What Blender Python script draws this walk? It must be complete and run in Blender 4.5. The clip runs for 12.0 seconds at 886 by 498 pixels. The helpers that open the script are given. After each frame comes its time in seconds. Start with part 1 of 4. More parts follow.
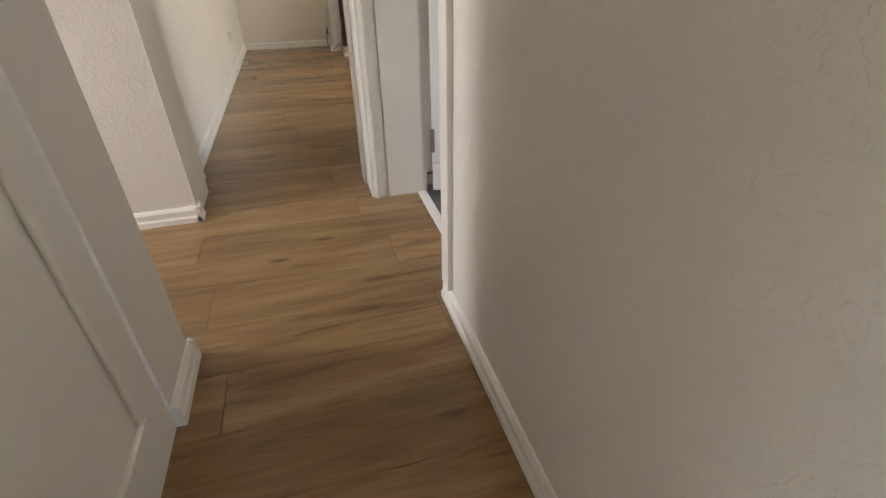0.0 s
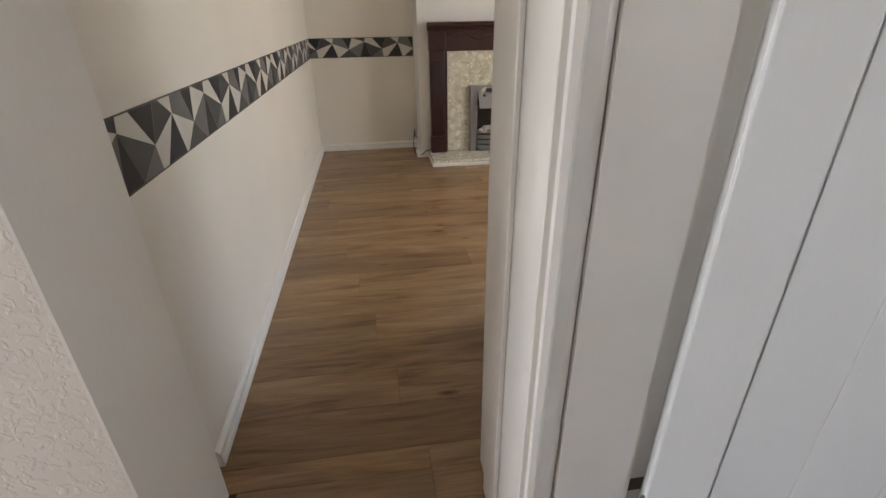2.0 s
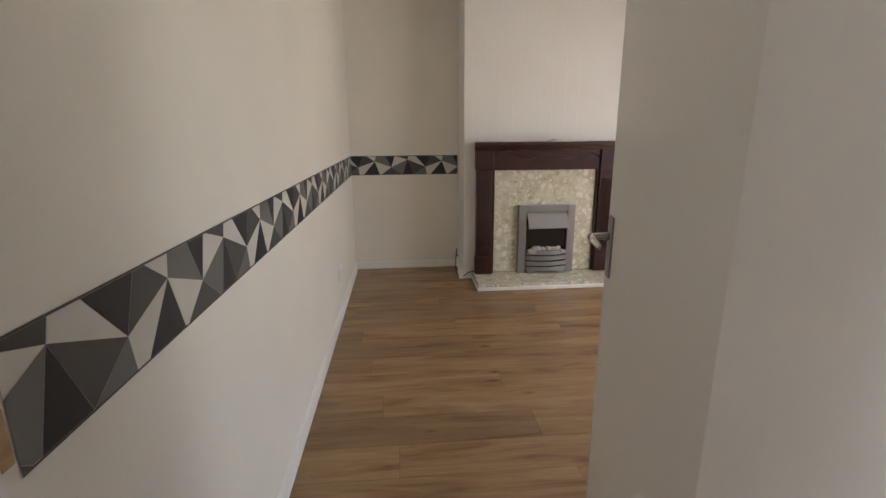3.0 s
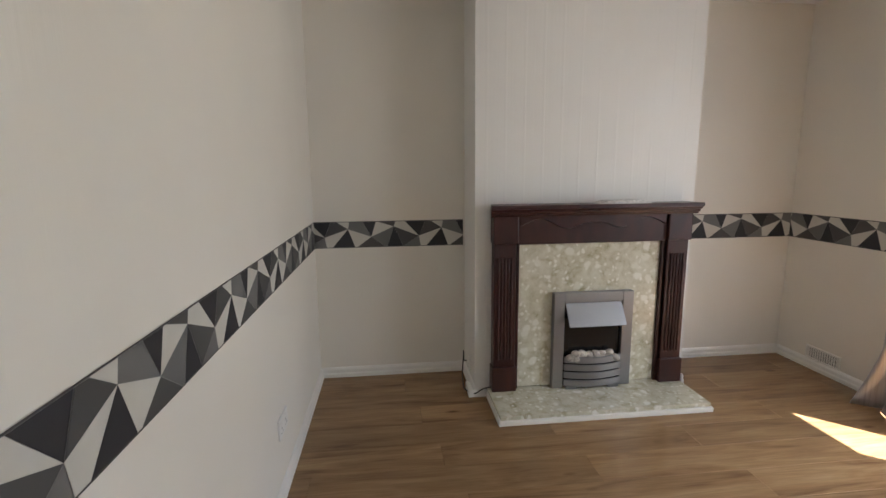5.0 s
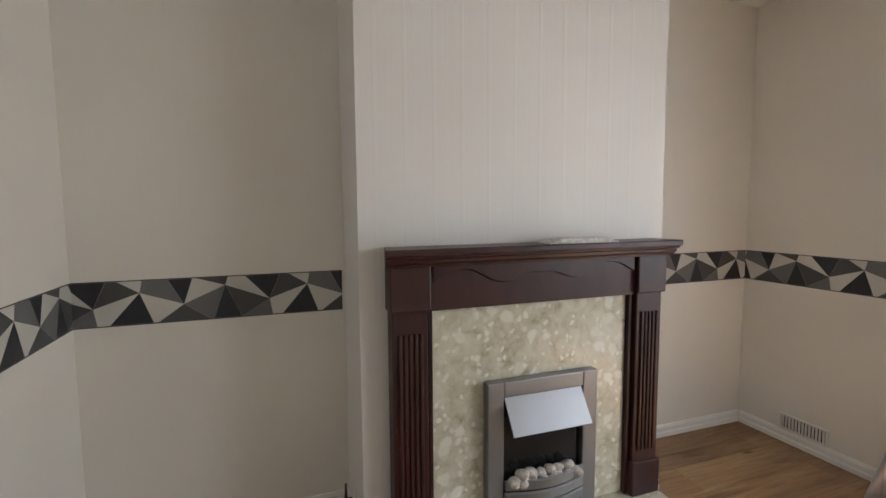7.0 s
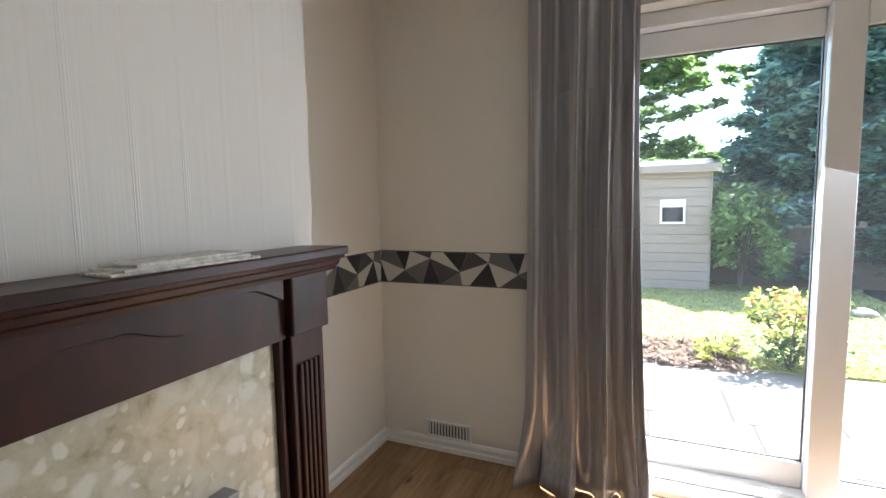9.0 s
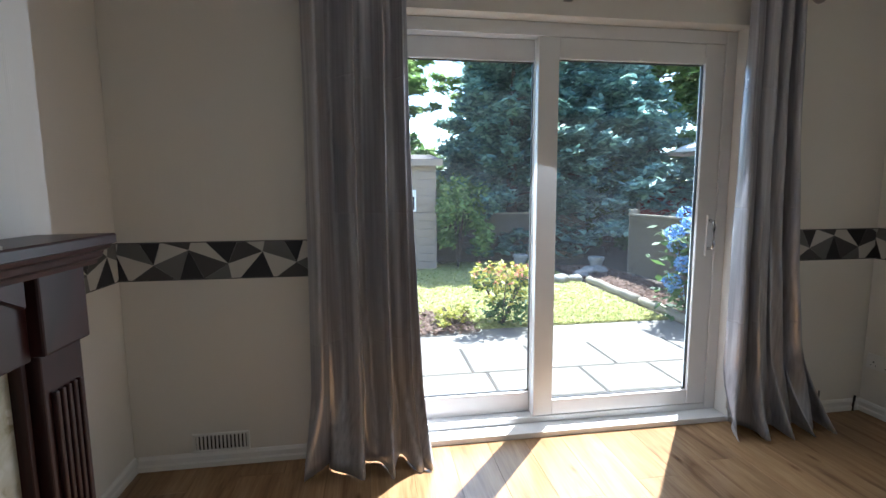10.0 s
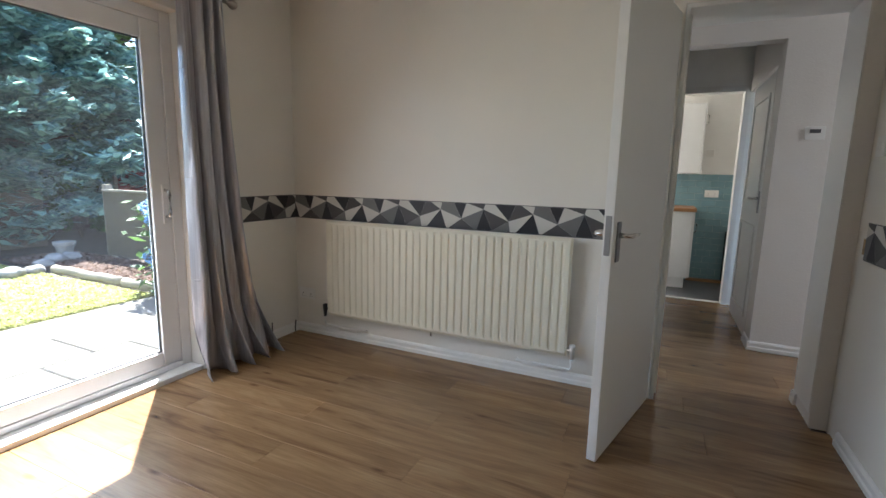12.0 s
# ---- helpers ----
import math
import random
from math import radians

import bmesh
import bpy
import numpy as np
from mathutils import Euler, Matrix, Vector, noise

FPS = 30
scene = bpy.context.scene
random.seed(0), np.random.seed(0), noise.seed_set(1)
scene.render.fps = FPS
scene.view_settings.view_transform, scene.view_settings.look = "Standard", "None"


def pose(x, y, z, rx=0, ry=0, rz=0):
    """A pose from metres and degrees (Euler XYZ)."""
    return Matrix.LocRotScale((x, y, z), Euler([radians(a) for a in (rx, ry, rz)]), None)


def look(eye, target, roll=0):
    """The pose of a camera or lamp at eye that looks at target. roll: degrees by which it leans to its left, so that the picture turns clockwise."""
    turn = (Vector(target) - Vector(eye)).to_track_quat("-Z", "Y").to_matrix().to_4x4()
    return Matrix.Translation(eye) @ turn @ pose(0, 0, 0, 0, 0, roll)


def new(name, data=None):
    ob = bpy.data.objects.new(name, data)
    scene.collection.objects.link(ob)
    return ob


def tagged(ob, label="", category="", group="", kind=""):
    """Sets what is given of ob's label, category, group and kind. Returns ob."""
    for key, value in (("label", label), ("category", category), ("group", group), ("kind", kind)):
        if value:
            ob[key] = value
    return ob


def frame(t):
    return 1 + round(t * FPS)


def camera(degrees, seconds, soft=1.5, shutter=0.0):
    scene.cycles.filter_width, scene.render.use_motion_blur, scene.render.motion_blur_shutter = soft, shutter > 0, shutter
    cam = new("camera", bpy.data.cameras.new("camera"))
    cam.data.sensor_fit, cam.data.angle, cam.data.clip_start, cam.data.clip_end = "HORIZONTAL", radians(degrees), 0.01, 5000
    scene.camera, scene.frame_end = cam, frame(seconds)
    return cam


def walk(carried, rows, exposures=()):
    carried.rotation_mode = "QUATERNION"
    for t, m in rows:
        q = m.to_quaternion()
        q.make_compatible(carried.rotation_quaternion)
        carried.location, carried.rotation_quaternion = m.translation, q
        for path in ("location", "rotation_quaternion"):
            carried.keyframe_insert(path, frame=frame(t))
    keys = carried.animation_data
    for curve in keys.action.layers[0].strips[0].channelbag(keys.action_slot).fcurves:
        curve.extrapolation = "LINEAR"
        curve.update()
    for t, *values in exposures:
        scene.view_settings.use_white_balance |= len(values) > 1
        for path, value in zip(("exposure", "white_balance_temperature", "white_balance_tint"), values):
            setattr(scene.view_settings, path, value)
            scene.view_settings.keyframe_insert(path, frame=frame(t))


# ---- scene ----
LENS = 87.0
PATH = [
    (0, 0.573, -2.055, 0.920, -16.25, -32.53, 0.60),
    (0.5, 0.585, -1.768, 1.045, -14.04, -31.66, 0.42),
    (1, 0.590, -1.480, 1.145, -11.75, -31.19, 0.50),
    (1.5, 0.545, -1.190, 1.190, -9.95, -29.60, 0.50),
    (2, 0.550, -0.780, 1.222, -8.28, -26.71, 0.78),
    (2.5, 0.489, -0.538, 1.242, -6.59, -19.11, 0.41),
    (3, 0.445, -0.262, 1.256, -5.10, -14.26, 0.38),
    (3.5, 0.460, 0.005, 1.260, -4.05, -11.84, 0.47),
    (3.7, 0.462, 0.122, 1.270, -4.15, -11.3, 0.47),
    (5.5, 0.512, 1.298, 1.363, -7.60, -9.18, 0.56),
    (6, 0.575, 1.545, 1.334, -9.10, -8.31, 0.58),
    (6.5, 0.625, 1.775, 1.310, -13.40, -5.85, 0.50),
    (8.3, 1.015, 2.570, 1.270, -46.50, -4.8, 0.35),
    (8.5, 1.066, 2.635, 1.267, -52.59, -4.88, 0.42),
    (9, 1.186, 2.722, 1.268, -66.70, -5.31, 1.0),
    (9.5, 1.230, 2.815, 1.268, -80.93, -5.97, 0.95),
    (10, 1.145, 2.920, 1.245, -98.69, -6.85, 0.34),
    (10.5, 0.990, 2.972, 1.235, -110.40, -7.74, 0.13),
    (11, 0.870, 3.030, 1.205, -124.92, -8.04, -0.21),
    (11.5, 0.800, 3.015, 1.200, -140.50, -8.49, -0.62),
    (12, 0.850, 2.890, 1.212, -155.16, -9.1, -1.2),
]
cam = camera(LENS, 12.0)
walk(cam, [(t, pose(x, y, z, 90 + pitch, roll, yaw)) for t, x, y, z, yaw, pitch, roll in PATH],
     [(0.0, 3.42, 7400, 13), (1.0, 3.15, 6900, 12), (1.5, 3.0, 6900, 13), (2.0, 3.2, 6800, 15), (3.0, 3.05, 6700, 15), (3.7, 3.0, 6500, 14), (5.5, 2.98, 6200, 12.5), (6.5, 3.08, 6200, 12.5), (8.3, 2.95, 6050, 11), (9.5, 2.6, 5900, 9), (10.5, 1.85, 5500, 8.5), (11.2, 2.0, 5750, 9.5), (12.0, 2.55, 6000, 10.5)])

# ---------------------------------------------------------------- light
SUN_WAY = Vector((0.76, -0.65, 0)).normalized()
SUN_ELEV = radians(59)
world = bpy.data.worlds.new("sky")
scene.world = world
world.use_nodes = True
wn = world.node_tree
sky = wn.nodes.new("ShaderNodeTexSky")
sky.sky_type = "NISHITA"
sky.sun_disc = False
sky.sun_elevation = SUN_ELEV
sky.sun_rotation = math.atan2(SUN_WAY.x, SUN_WAY.y)
wn.links.new(sky.outputs[0], wn.nodes["Background"].inputs[0])
wn.nodes["Background"].inputs[1].default_value = 0.15
sun_data = bpy.data.lights.new("sun", "SUN")
sun_data.energy, sun_data.angle, sun_data.color = 5.0, radians(0.55), (1.0, 0.965, 0.91)
sun = new("sun", sun_data)
to_sun = SUN_WAY * math.cos(SUN_ELEV) + Vector((0, 0, math.sin(SUN_ELEV)))
sun.matrix_world = look(Vector((5, 1, 0)) + to_sun * 20, (5, 1, 0))


def area_light(name, eye, target, width, height, watts, colour):
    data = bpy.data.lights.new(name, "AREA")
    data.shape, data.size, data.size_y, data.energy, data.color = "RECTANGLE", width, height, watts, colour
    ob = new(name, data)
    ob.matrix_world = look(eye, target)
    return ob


area_light("patio_daylight", (3.56, 2.0, 1.15), (2.0, 2.35, 0.0), 1.4, 1.6, 5, (0.93, 0.97, 1.0))
area_light("kitchen_daylight", (2.36, -3.0, 1.5), (0, -2.8, 1.0), 0.9, 1.0, 5.5, (1.0, 0.9, 0.76))
area_light("utility_daylight", (2.56, -1.1, 1.55), (0, -0.9, 1.0), 0.9, 0.9, 0.8, (0.9, 0.93, 1.0))
# Unseen lamp added to brighten the hall; no window is known there.
area_light("hall_fill", (-2.36, -0.55, 1.2), (0, -0.5, 0.8), 0.6, 1.6, 4.0, (0.95, 0.97, 1.0))


# ---------------------------------------------------------------- materials
def shader(name, rough=0.6, metal=0.0):
    m = bpy.data.materials.new(name)
    m.use_nodes = True
    nt = m.node_tree
    b = nt.nodes["Principled BSDF"]
    b.inputs["Roughness"].default_value = rough
    b.inputs["Metallic"].default_value = metal
    return m, nt, b


def node(nt, kind, **values):
    n = nt.nodes.new(kind)
    for key, value in values.items():
        n.inputs[key].default_value = value
    return n


def ramp(nt, source, stops):
    r = nt.nodes.new("ShaderNodeValToRGB")
    while len(r.color_ramp.elements) < len(stops):
        r.color_ramp.elements.new(0.5)
    for e, (p, c) in zip(r.color_ramp.elements, stops):
        e.position, e.color = p, (*c, 1)
    nt.links.new(source, r.inputs[0])
    return r


def coords(nt, scale=(1, 1, 1), world_space=False):
    mp = nt.nodes.new("ShaderNodeMapping")
    mp.inputs["Scale"].default_value = scale
    if world_space:
        g = nt.nodes.new("ShaderNodeNewGeometry")
        nt.links.new(g.outputs["Position"], mp.inputs[0])
    else:
        tc = nt.nodes.new("ShaderNodeTexCoord")
        nt.links.new(tc.outputs["Object"], mp.inputs[0])
    return mp


def bump(nt, b, source, strength, distance):
    bp = node(nt, "ShaderNodeBump", Strength=strength, Distance=distance)
    nt.links.new(source, bp.inputs["Height"])
    nt.links.new(bp.outputs[0], b.inputs["Normal"])


def mottled(name, colour, rough=0.6, metal=0.0, spread=0.08, scale=6.0, grain=120.0, relief=0.15, depth=0.001, world_space=True, stretch=(1, 1, 1)):
    """A plain surface with slow stains and fine grain."""
    m, nt, b = shader(name, rough, metal)
    mp = coords(nt, stretch, world_space)
    big = node(nt, "ShaderNodeTexNoise", Scale=scale, Detail=4.0, Roughness=0.6)
    fine = node(nt, "ShaderNodeTexNoise", Scale=grain, Detail=3.0)
    for n in (big, fine):
        nt.links.new(mp.outputs[0], n.inputs["Vector"])
    lo = [c * (1 - spread) for c in colour]
    hi = [min(1, c * (1 + spread)) for c in colour]
    r = ramp(nt, big.outputs["Fac"], [(0.3, lo), (0.7, hi)])
    nt.links.new(r.outputs[0], b.inputs["Base Color"])
    if relief:
        bump(nt, b, fine.outputs["Fac"], relief, depth)
    rr = nt.nodes.new("ShaderNodeMapRange")
    rr.inputs["To Min"].default_value, rr.inputs["To Max"].default_value = rough * 0.85, min(1, rough * 1.12)
    nt.links.new(big.outputs["Fac"], rr.inputs["Value"])
    nt.links.new(rr.outputs[0], b.inputs["Roughness"])
    return m


def laminate(name):
    """Oak-effect laminate board, grain along the board."""
    m, nt, b = shader(name, 0.25)
    tc = nt.nodes.new("ShaderNodeTexCoord")
    info = nt.nodes.new("ShaderNodeObjectInfo")
    sc = node(nt, "ShaderNodeMath")
    sc.operation = "MULTIPLY"
    sc.inputs[1].default_value = 60.0
    nt.links.new(info.outputs["Random"], sc.inputs[0])
    add = nt.nodes.new("ShaderNodeVectorMath")
    nt.links.new(tc.outputs["Object"], add.inputs[0])
    nt.links.new(sc.outputs[0], add.inputs[1])

    def grain(scale, stretch, detail, distort):
        mp = nt.nodes.new("ShaderNodeMapping")
        mp.inputs["Scale"].default_value = stretch
        nt.links.new(add.outputs[0], mp.inputs[0])
        n = node(nt, "ShaderNodeTexNoise", Scale=scale, Detail=detail, Roughness=0.62, Distortion=distort)
        nt.links.new(mp.outputs[0], n.inputs["Vector"])
        return n
    broad = grain(1.0, (1.6, 13.0, 1), 3.0, 0.8)
    fine = grain(1.0, (6.0, 150.0, 1), 4.0, 0.3)
    mp = nt.nodes.new("ShaderNodeMapping")
    mp.inputs["Scale"].default_value = (2.2, 6.5, 1)
    nt.links.new(add.outputs[0], mp.inputs[0])
    knots = node(nt, "ShaderNodeTexVoronoi", Scale=1.0)
    nt.links.new(mp.outputs[0], knots.inputs["Vector"])
    base = ramp(nt, broad.outputs["Fac"], [(0.27, (0.150, 0.080, 0.036)), (0.42, (0.272, 0.160, 0.076)), (0.72, (0.375, 0.238, 0.122))])
    fr = ramp(nt, fine.outputs["Fac"], [(0.35, (0.82, 0.80, 0.78)), (0.6, (1, 1, 1))])
    kr = ramp(nt, knots.outputs["Distance"], [(0.0, (0.22, 0.17, 0.13)), (0.045, (0.55, 0.48, 0.42)), (0.11, (1, 1, 1))])
    tone = ramp(nt, info.outputs["Random"], [(0.0, (0.82, 0.8, 0.78)), (1.0, (1.1, 1.08, 1.05))])
    out = base.outputs[0]
    for other in (fr, kr, tone):
        mx = nt.nodes.new("ShaderNodeMixRGB")
        mx.blend_type = "MULTIPLY"
        mx.inputs[0].default_value = 1.0
        nt.links.new(out, mx.inputs[1])
        nt.links.new(other.outputs[0], mx.inputs[2])
        out = mx.outputs[0]
    nt.links.new(out, b.inputs["Base Color"])
    bump(nt, b, fine.outputs["Fac"], 0.12, 0.0006)
    return m


def striped_paper(name, colour, pitch, across):
    """Painted wallpaper with raised vertical threads."""
    m, nt, b = shader(name, 0.62)
    mp = coords(nt, (1, 1, 1), True)
    st = nt.nodes.new("ShaderNodeMapping")
    st.inputs["Scale"].default_value = (pitch, pitch, 1.2)
    nt.links.new(mp.outputs[0], st.inputs[0])
    n = node(nt, "ShaderNodeTexNoise", Scale=1.0, Detail=5.0, Roughness=0.7)
    nt.links.new(st.outputs[0], n.inputs["Vector"])
    big = node(nt, "ShaderNodeTexNoise", Scale=2.0, Detail=2.0)
    nt.links.new(mp.outputs[0], big.inputs["Vector"])
    r = ramp(nt, big.outputs["Fac"], [(0.3, [c * 0.96 for c in colour]), (0.7, colour)])
    nt.links.new(r.outputs[0], b.inputs["Base Color"])
    source = n.outputs["Fac"]
    if not across:
        w = node(nt, "ShaderNodeTexWave", Scale=2.9, Distortion=0.0)
        w.bands_direction = "X"
        nt.links.new(mp.outputs[0], w.inputs["Vector"])
        peaks = ramp(nt, w.outputs["Fac"], [(0.955, (0, 0, 0)), (0.975, (1, 1, 1)), (0.99, (0.3, 0.3, 0.3)), (1.0, (1, 1, 1))])
        mx = nt.nodes.new("ShaderNodeMixRGB")
        mx.blend_type = "ADD"
        mx.inputs[0].default_value = 1.0
        nt.links.new(n.outputs["Fac"], mx.inputs[1])
        nt.links.new(peaks.outputs[0], mx.inputs[2])
        source = mx.outputs[0]
    bump(nt, b, source, 0.35, 0.002)
    return m


def blown_paper(name, colour):
    """Painted blown-vinyl wallpaper with raised squiggles."""
    m, nt, b = shader(name, 0.6)
    mp = coords(nt, (1, 1, 1), True)
    n = node(nt, "ShaderNodeTexNoise", Scale=58.0, Detail=2.0, Roughness=0.5, Distortion=0.9)
    nt.links.new(mp.outputs[0], n.inputs["Vector"])
    r2 = ramp(nt, n.outputs["Fac"], [(0.5, (0, 0, 0)), (0.62, (1, 1, 1))])
    b.inputs["Base Color"].default_value = (*colour, 1)
    bump(nt, b, r2.outputs[0], 0.35, 0.0018)
    return m


def marble(name):
    """Cream conglomerate with pale stones and green-brown flecks."""
    m, nt, b = shader(name, 0.17)
    mp = coords(nt, (1, 1, 1), True)
    warp = node(nt, "ShaderNodeTexNoise", Scale=14.0, Detail=3.0)
    nt.links.new(mp.outputs[0], warp.inputs["Vector"])
    mixv = nt.nodes.new("ShaderNodeMixRGB")
    mixv.inputs[0].default_value = 0.05
    nt.links.new(mp.outputs[0], mixv.inputs[1])
    nt.links.new(warp.outputs["Color"], mixv.inputs[2])
    n = node(nt, "ShaderNodeTexNoise", Scale=16.0, Detail=8.0, Roughness=0.65, Distortion=0.4)
    nt.links.new(mp.outputs[0], n.inputs["Vector"])
    out = ramp(nt, n.outputs["Fac"], [(0.28, (0.30, 0.27, 0.16)), (0.40, (0.50, 0.46, 0.34)), (0.55, (0.60, 0.57, 0.455)), (0.75, (0.68, 0.655, 0.56))]).outputs[0]
    for scale, least in ((17.0, 0.62), (38.0, 0.55)):
        v = node(nt, "ShaderNodeTexVoronoi", Scale=scale, Randomness=1.0)
        nt.links.new(mixv.outputs[0], v.inputs["Vector"])
        sep = nt.nodes.new("ShaderNodeSeparateColor")
        nt.links.new(v.outputs["Color"], sep.inputs[0])
        pick = ramp(nt, sep.outputs[0], [(least, (0, 0, 0)), (least + 0.02, (1, 1, 1))])
        core = ramp(nt, v.outputs["Distance"], [(0.30, (1, 1, 1)), (0.46, (0, 0, 0))])
        tone = ramp(nt, sep.outputs[1], [(0.0, (0.58, 0.55, 0.43)), (0.5, (0.72, 0.70, 0.61)), (1.0, (0.80, 0.785, 0.72))])
        k = nt.nodes.new("ShaderNodeMath")
        k.operation = "MULTIPLY"
        nt.links.new(pick.outputs[0], k.inputs[0])
        nt.links.new(core.outputs[0], k.inputs[1])
        mx = nt.nodes.new("ShaderNodeMixRGB")
        nt.links.new(k.outputs[0], mx.inputs[0])
        nt.links.new(out, mx.inputs[1])
        nt.links.new(tone.outputs[0], mx.inputs[2])
        out = mx.outputs[0]
    nt.links.new(mx.outputs[0], b.inputs["Base Color"])
    return m


def mahogany(name):
    m, nt, b = shader(name, 0.36)
    mp = coords(nt, (9, 40, 3), True)
    n = node(nt, "ShaderNodeTexNoise", Scale=1.0, Detail=5.0, Distortion=0.8)
    nt.links.new(mp.outputs[0], n.inputs["Vector"])
    r = ramp(nt, n.outputs["Fac"], [(0.3, (0.018, 0.005, 0.005)), (0.7, (0.055, 0.013, 0.011))])
    nt.links.new(r.outputs[0], b.inputs["Base Color"])
    return m


def leafy(name, dark, light, rough=0.55):
    m, nt, b = shader(name, rough)
    g = nt.nodes.new("ShaderNodeNewGeometry")
    r = ramp(nt, g.outputs["Random Per Island"], [(0.0, dark), (0.6, [(a + c) / 2 for a, c in zip(dark, light)]), (1.0, light)])
    nt.links.new(r.outputs[0], b.inputs["Base Color"])
    tr = nt.nodes.new("ShaderNodeBsdfTranslucent")
    nt.links.new(r.outputs[0], tr.inputs[0])
    mx = nt.nodes.new("ShaderNodeMixShader")
    mx.inputs[0].default_value = 0.45
    nt.links.new(b.outputs[0], mx.inputs[1])
    nt.links.new(tr.outputs[0], mx.inputs[2])
    nt.links.new(mx.outputs[0], nt.nodes["Material Output"].inputs[0])
    return m


def satin(name):
    """Silver-grey satin cloth with a sheen along the fall."""
    m, nt, b = shader(name, 0.30, 0.5)
    mp = coords(nt, (70, 70, 1.5), True)
    n = node(nt, "ShaderNodeTexNoise", Scale=1.0, Detail=4.0)
    nt.links.new(mp.outputs[0], n.inputs["Vector"])
    r = ramp(nt, n.outputs["Fac"], [(0.3, (0.32, 0.312, 0.335)), (0.7, (0.50, 0.493, 0.522))])
    nt.links.new(r.outputs[0], b.inputs["Base Color"])
    g = nt.nodes.new("ShaderNodeNewGeometry")
    sep = nt.nodes.new("ShaderNodeSeparateXYZ")
    nt.links.new(g.outputs["Position"], sep.inputs[0])
    pp = nt.nodes.new("ShaderNodeMath")
    pp.operation = "PINGPONG"
    pp.inputs[1].default_value = 0.29
    nt.links.new(sep.outputs[2], pp.inputs[0])
    crease = ramp(nt, pp.outputs[0], [(0.0, (0, 0, 0)), (0.006, (1, 1, 1))])
    fine = node(nt, "ShaderNodeTexNoise", Scale=60.0, Detail=3.0)
    nt.links.new(g.outputs["Position"], fine.inputs["Vector"])
    mx = nt.nodes.new("ShaderNodeMixRGB")
    mx.inputs[0].default_value = 0.25
    nt.links.new(crease.outputs[0], mx.inputs[1])
    nt.links.new(fine.outputs["Fac"], mx.inputs[2])
    bump(nt, b, mx.outputs[0], 0.6, 0.003)
    b.inputs["Sheen Weight"].default_value = 0.3
    return m


def glass(name):
    m, nt, b = shader(name, 0.0)
    nt.nodes.remove(b)
    tr = nt.nodes.new("ShaderNodeBsdfTransparent")
    tr.inputs[0].default_value = (0.93, 0.96, 0.97, 1)
    gl = nt.nodes.new("ShaderNodeBsdfGlossy")
    gl.inputs["Roughness"].default_value = 0.02
    fr = node(nt, "ShaderNodeFresnel", IOR=1.3)
    mx = nt.nodes.new("ShaderNodeMixShader")
    nt.links.new(fr.outputs[0], mx.inputs[0])
    nt.links.new(tr.outputs[0], mx.inputs[1])
    nt.links.new(gl.outputs[0], mx.inputs[2])
    # Thin bluish film that imitates the veil of glare over the panes.
    glare_haze = nt.nodes.new("ShaderNodeBsdfTranslucent")
    glare_haze.inputs[0].default_value = (0.9, 0.92, 1.0, 1)
    film = nt.nodes.new("ShaderNodeMixShader")
    dn = node(nt, "ShaderNodeTexNoise", Scale=2.2, Detail=5.0)
    g = nt.nodes.new("ShaderNodeNewGeometry")
    nt.links.new(g.outputs["Position"], dn.inputs["Vector"])
    dr = ramp(nt, dn.outputs["Fac"], [(0.3, (0.0025, 0.0025, 0.0025)), (0.7, (0.0045, 0.0045, 0.0045))])
    nt.links.new(dr.outputs[0], film.inputs[0])
    nt.links.new(mx.outputs[0], film.inputs[1])
    nt.links.new(glare_haze.outputs[0], film.inputs[2])
    nt.links.new(film.outputs[0], nt.nodes["Material Output"].inputs[0])
    return m


WALL = striped_paper("cream_wallpaper", (0.80, 0.76, 0.69), 90.0, True)
BREAST = striped_paper("white_striped_wallpaper", (0.80, 0.78, 0.745), 130.0, False)
HALLPAPER = blown_paper("hall_wallpaper", (0.74, 0.70, 0.655))
CEIL = mottled("ceiling_paint", (0.86, 0.85, 0.82), 0.8, spread=0.03)
GLOSS = mottled("white_gloss_paint", (0.80, 0.785, 0.75), 0.3, spread=0.03, relief=0.05)
DOORWHITE = mottled("white_door_paint", (0.78, 0.765, 0.73), 0.34, spread=0.03, grain=1.0, stretch=(160, 160, 5), relief=0.08)
BLUEWHITE = mottled("cool_white_door_paint", (0.77, 0.79, 0.80), 0.36, spread=0.02, grain=1.0, stretch=(160, 160, 5), relief=0.1)
UPVC = mottled("white_upvc", (0.82, 0.82, 0.82), 0.25, spread=0.02, relief=0)
BOARD = laminate("oak_laminate")
UNDER = mottled("underlay", (0.05, 0.035, 0.025), 0.9)
SLATE = mottled("grey_floor_tile", (0.085, 0.085, 0.09), 0.35, spread=0.25, scale=9)
GROUT = mottled("grout", (0.4, 0.39, 0.37), 0.9)
MARBLE = marble("cream_marble")
WOOD = mahogany("mahogany")
STEEL = mottled("brushed_steel", (0.31, 0.31, 0.32), 0.46, 1.0, spread=0.05, grain=1.0, stretch=(4, 4, 500), relief=0.08)
CHROME = mottled("chrome", (0.7, 0.69, 0.67), 0.16, 1.0, spread=0.03, relief=0)
BLACK = mottled("black_enamel", (0.012, 0.012, 0.013), 0.12, spread=0.1, relief=0)
CABLE = mottled("black_cable", (0.015, 0.015, 0.015), 0.5, relief=0)
PEBBLE = mottled("white_pebble", (0.50, 0.46, 0.42), 0.65, spread=0.45, scale=55)
SATIN = satin("grey_satin")
RADWHITE = mottled("radiator_cream", (0.78, 0.735, 0.60), 0.33, spread=0.03, relief=0)
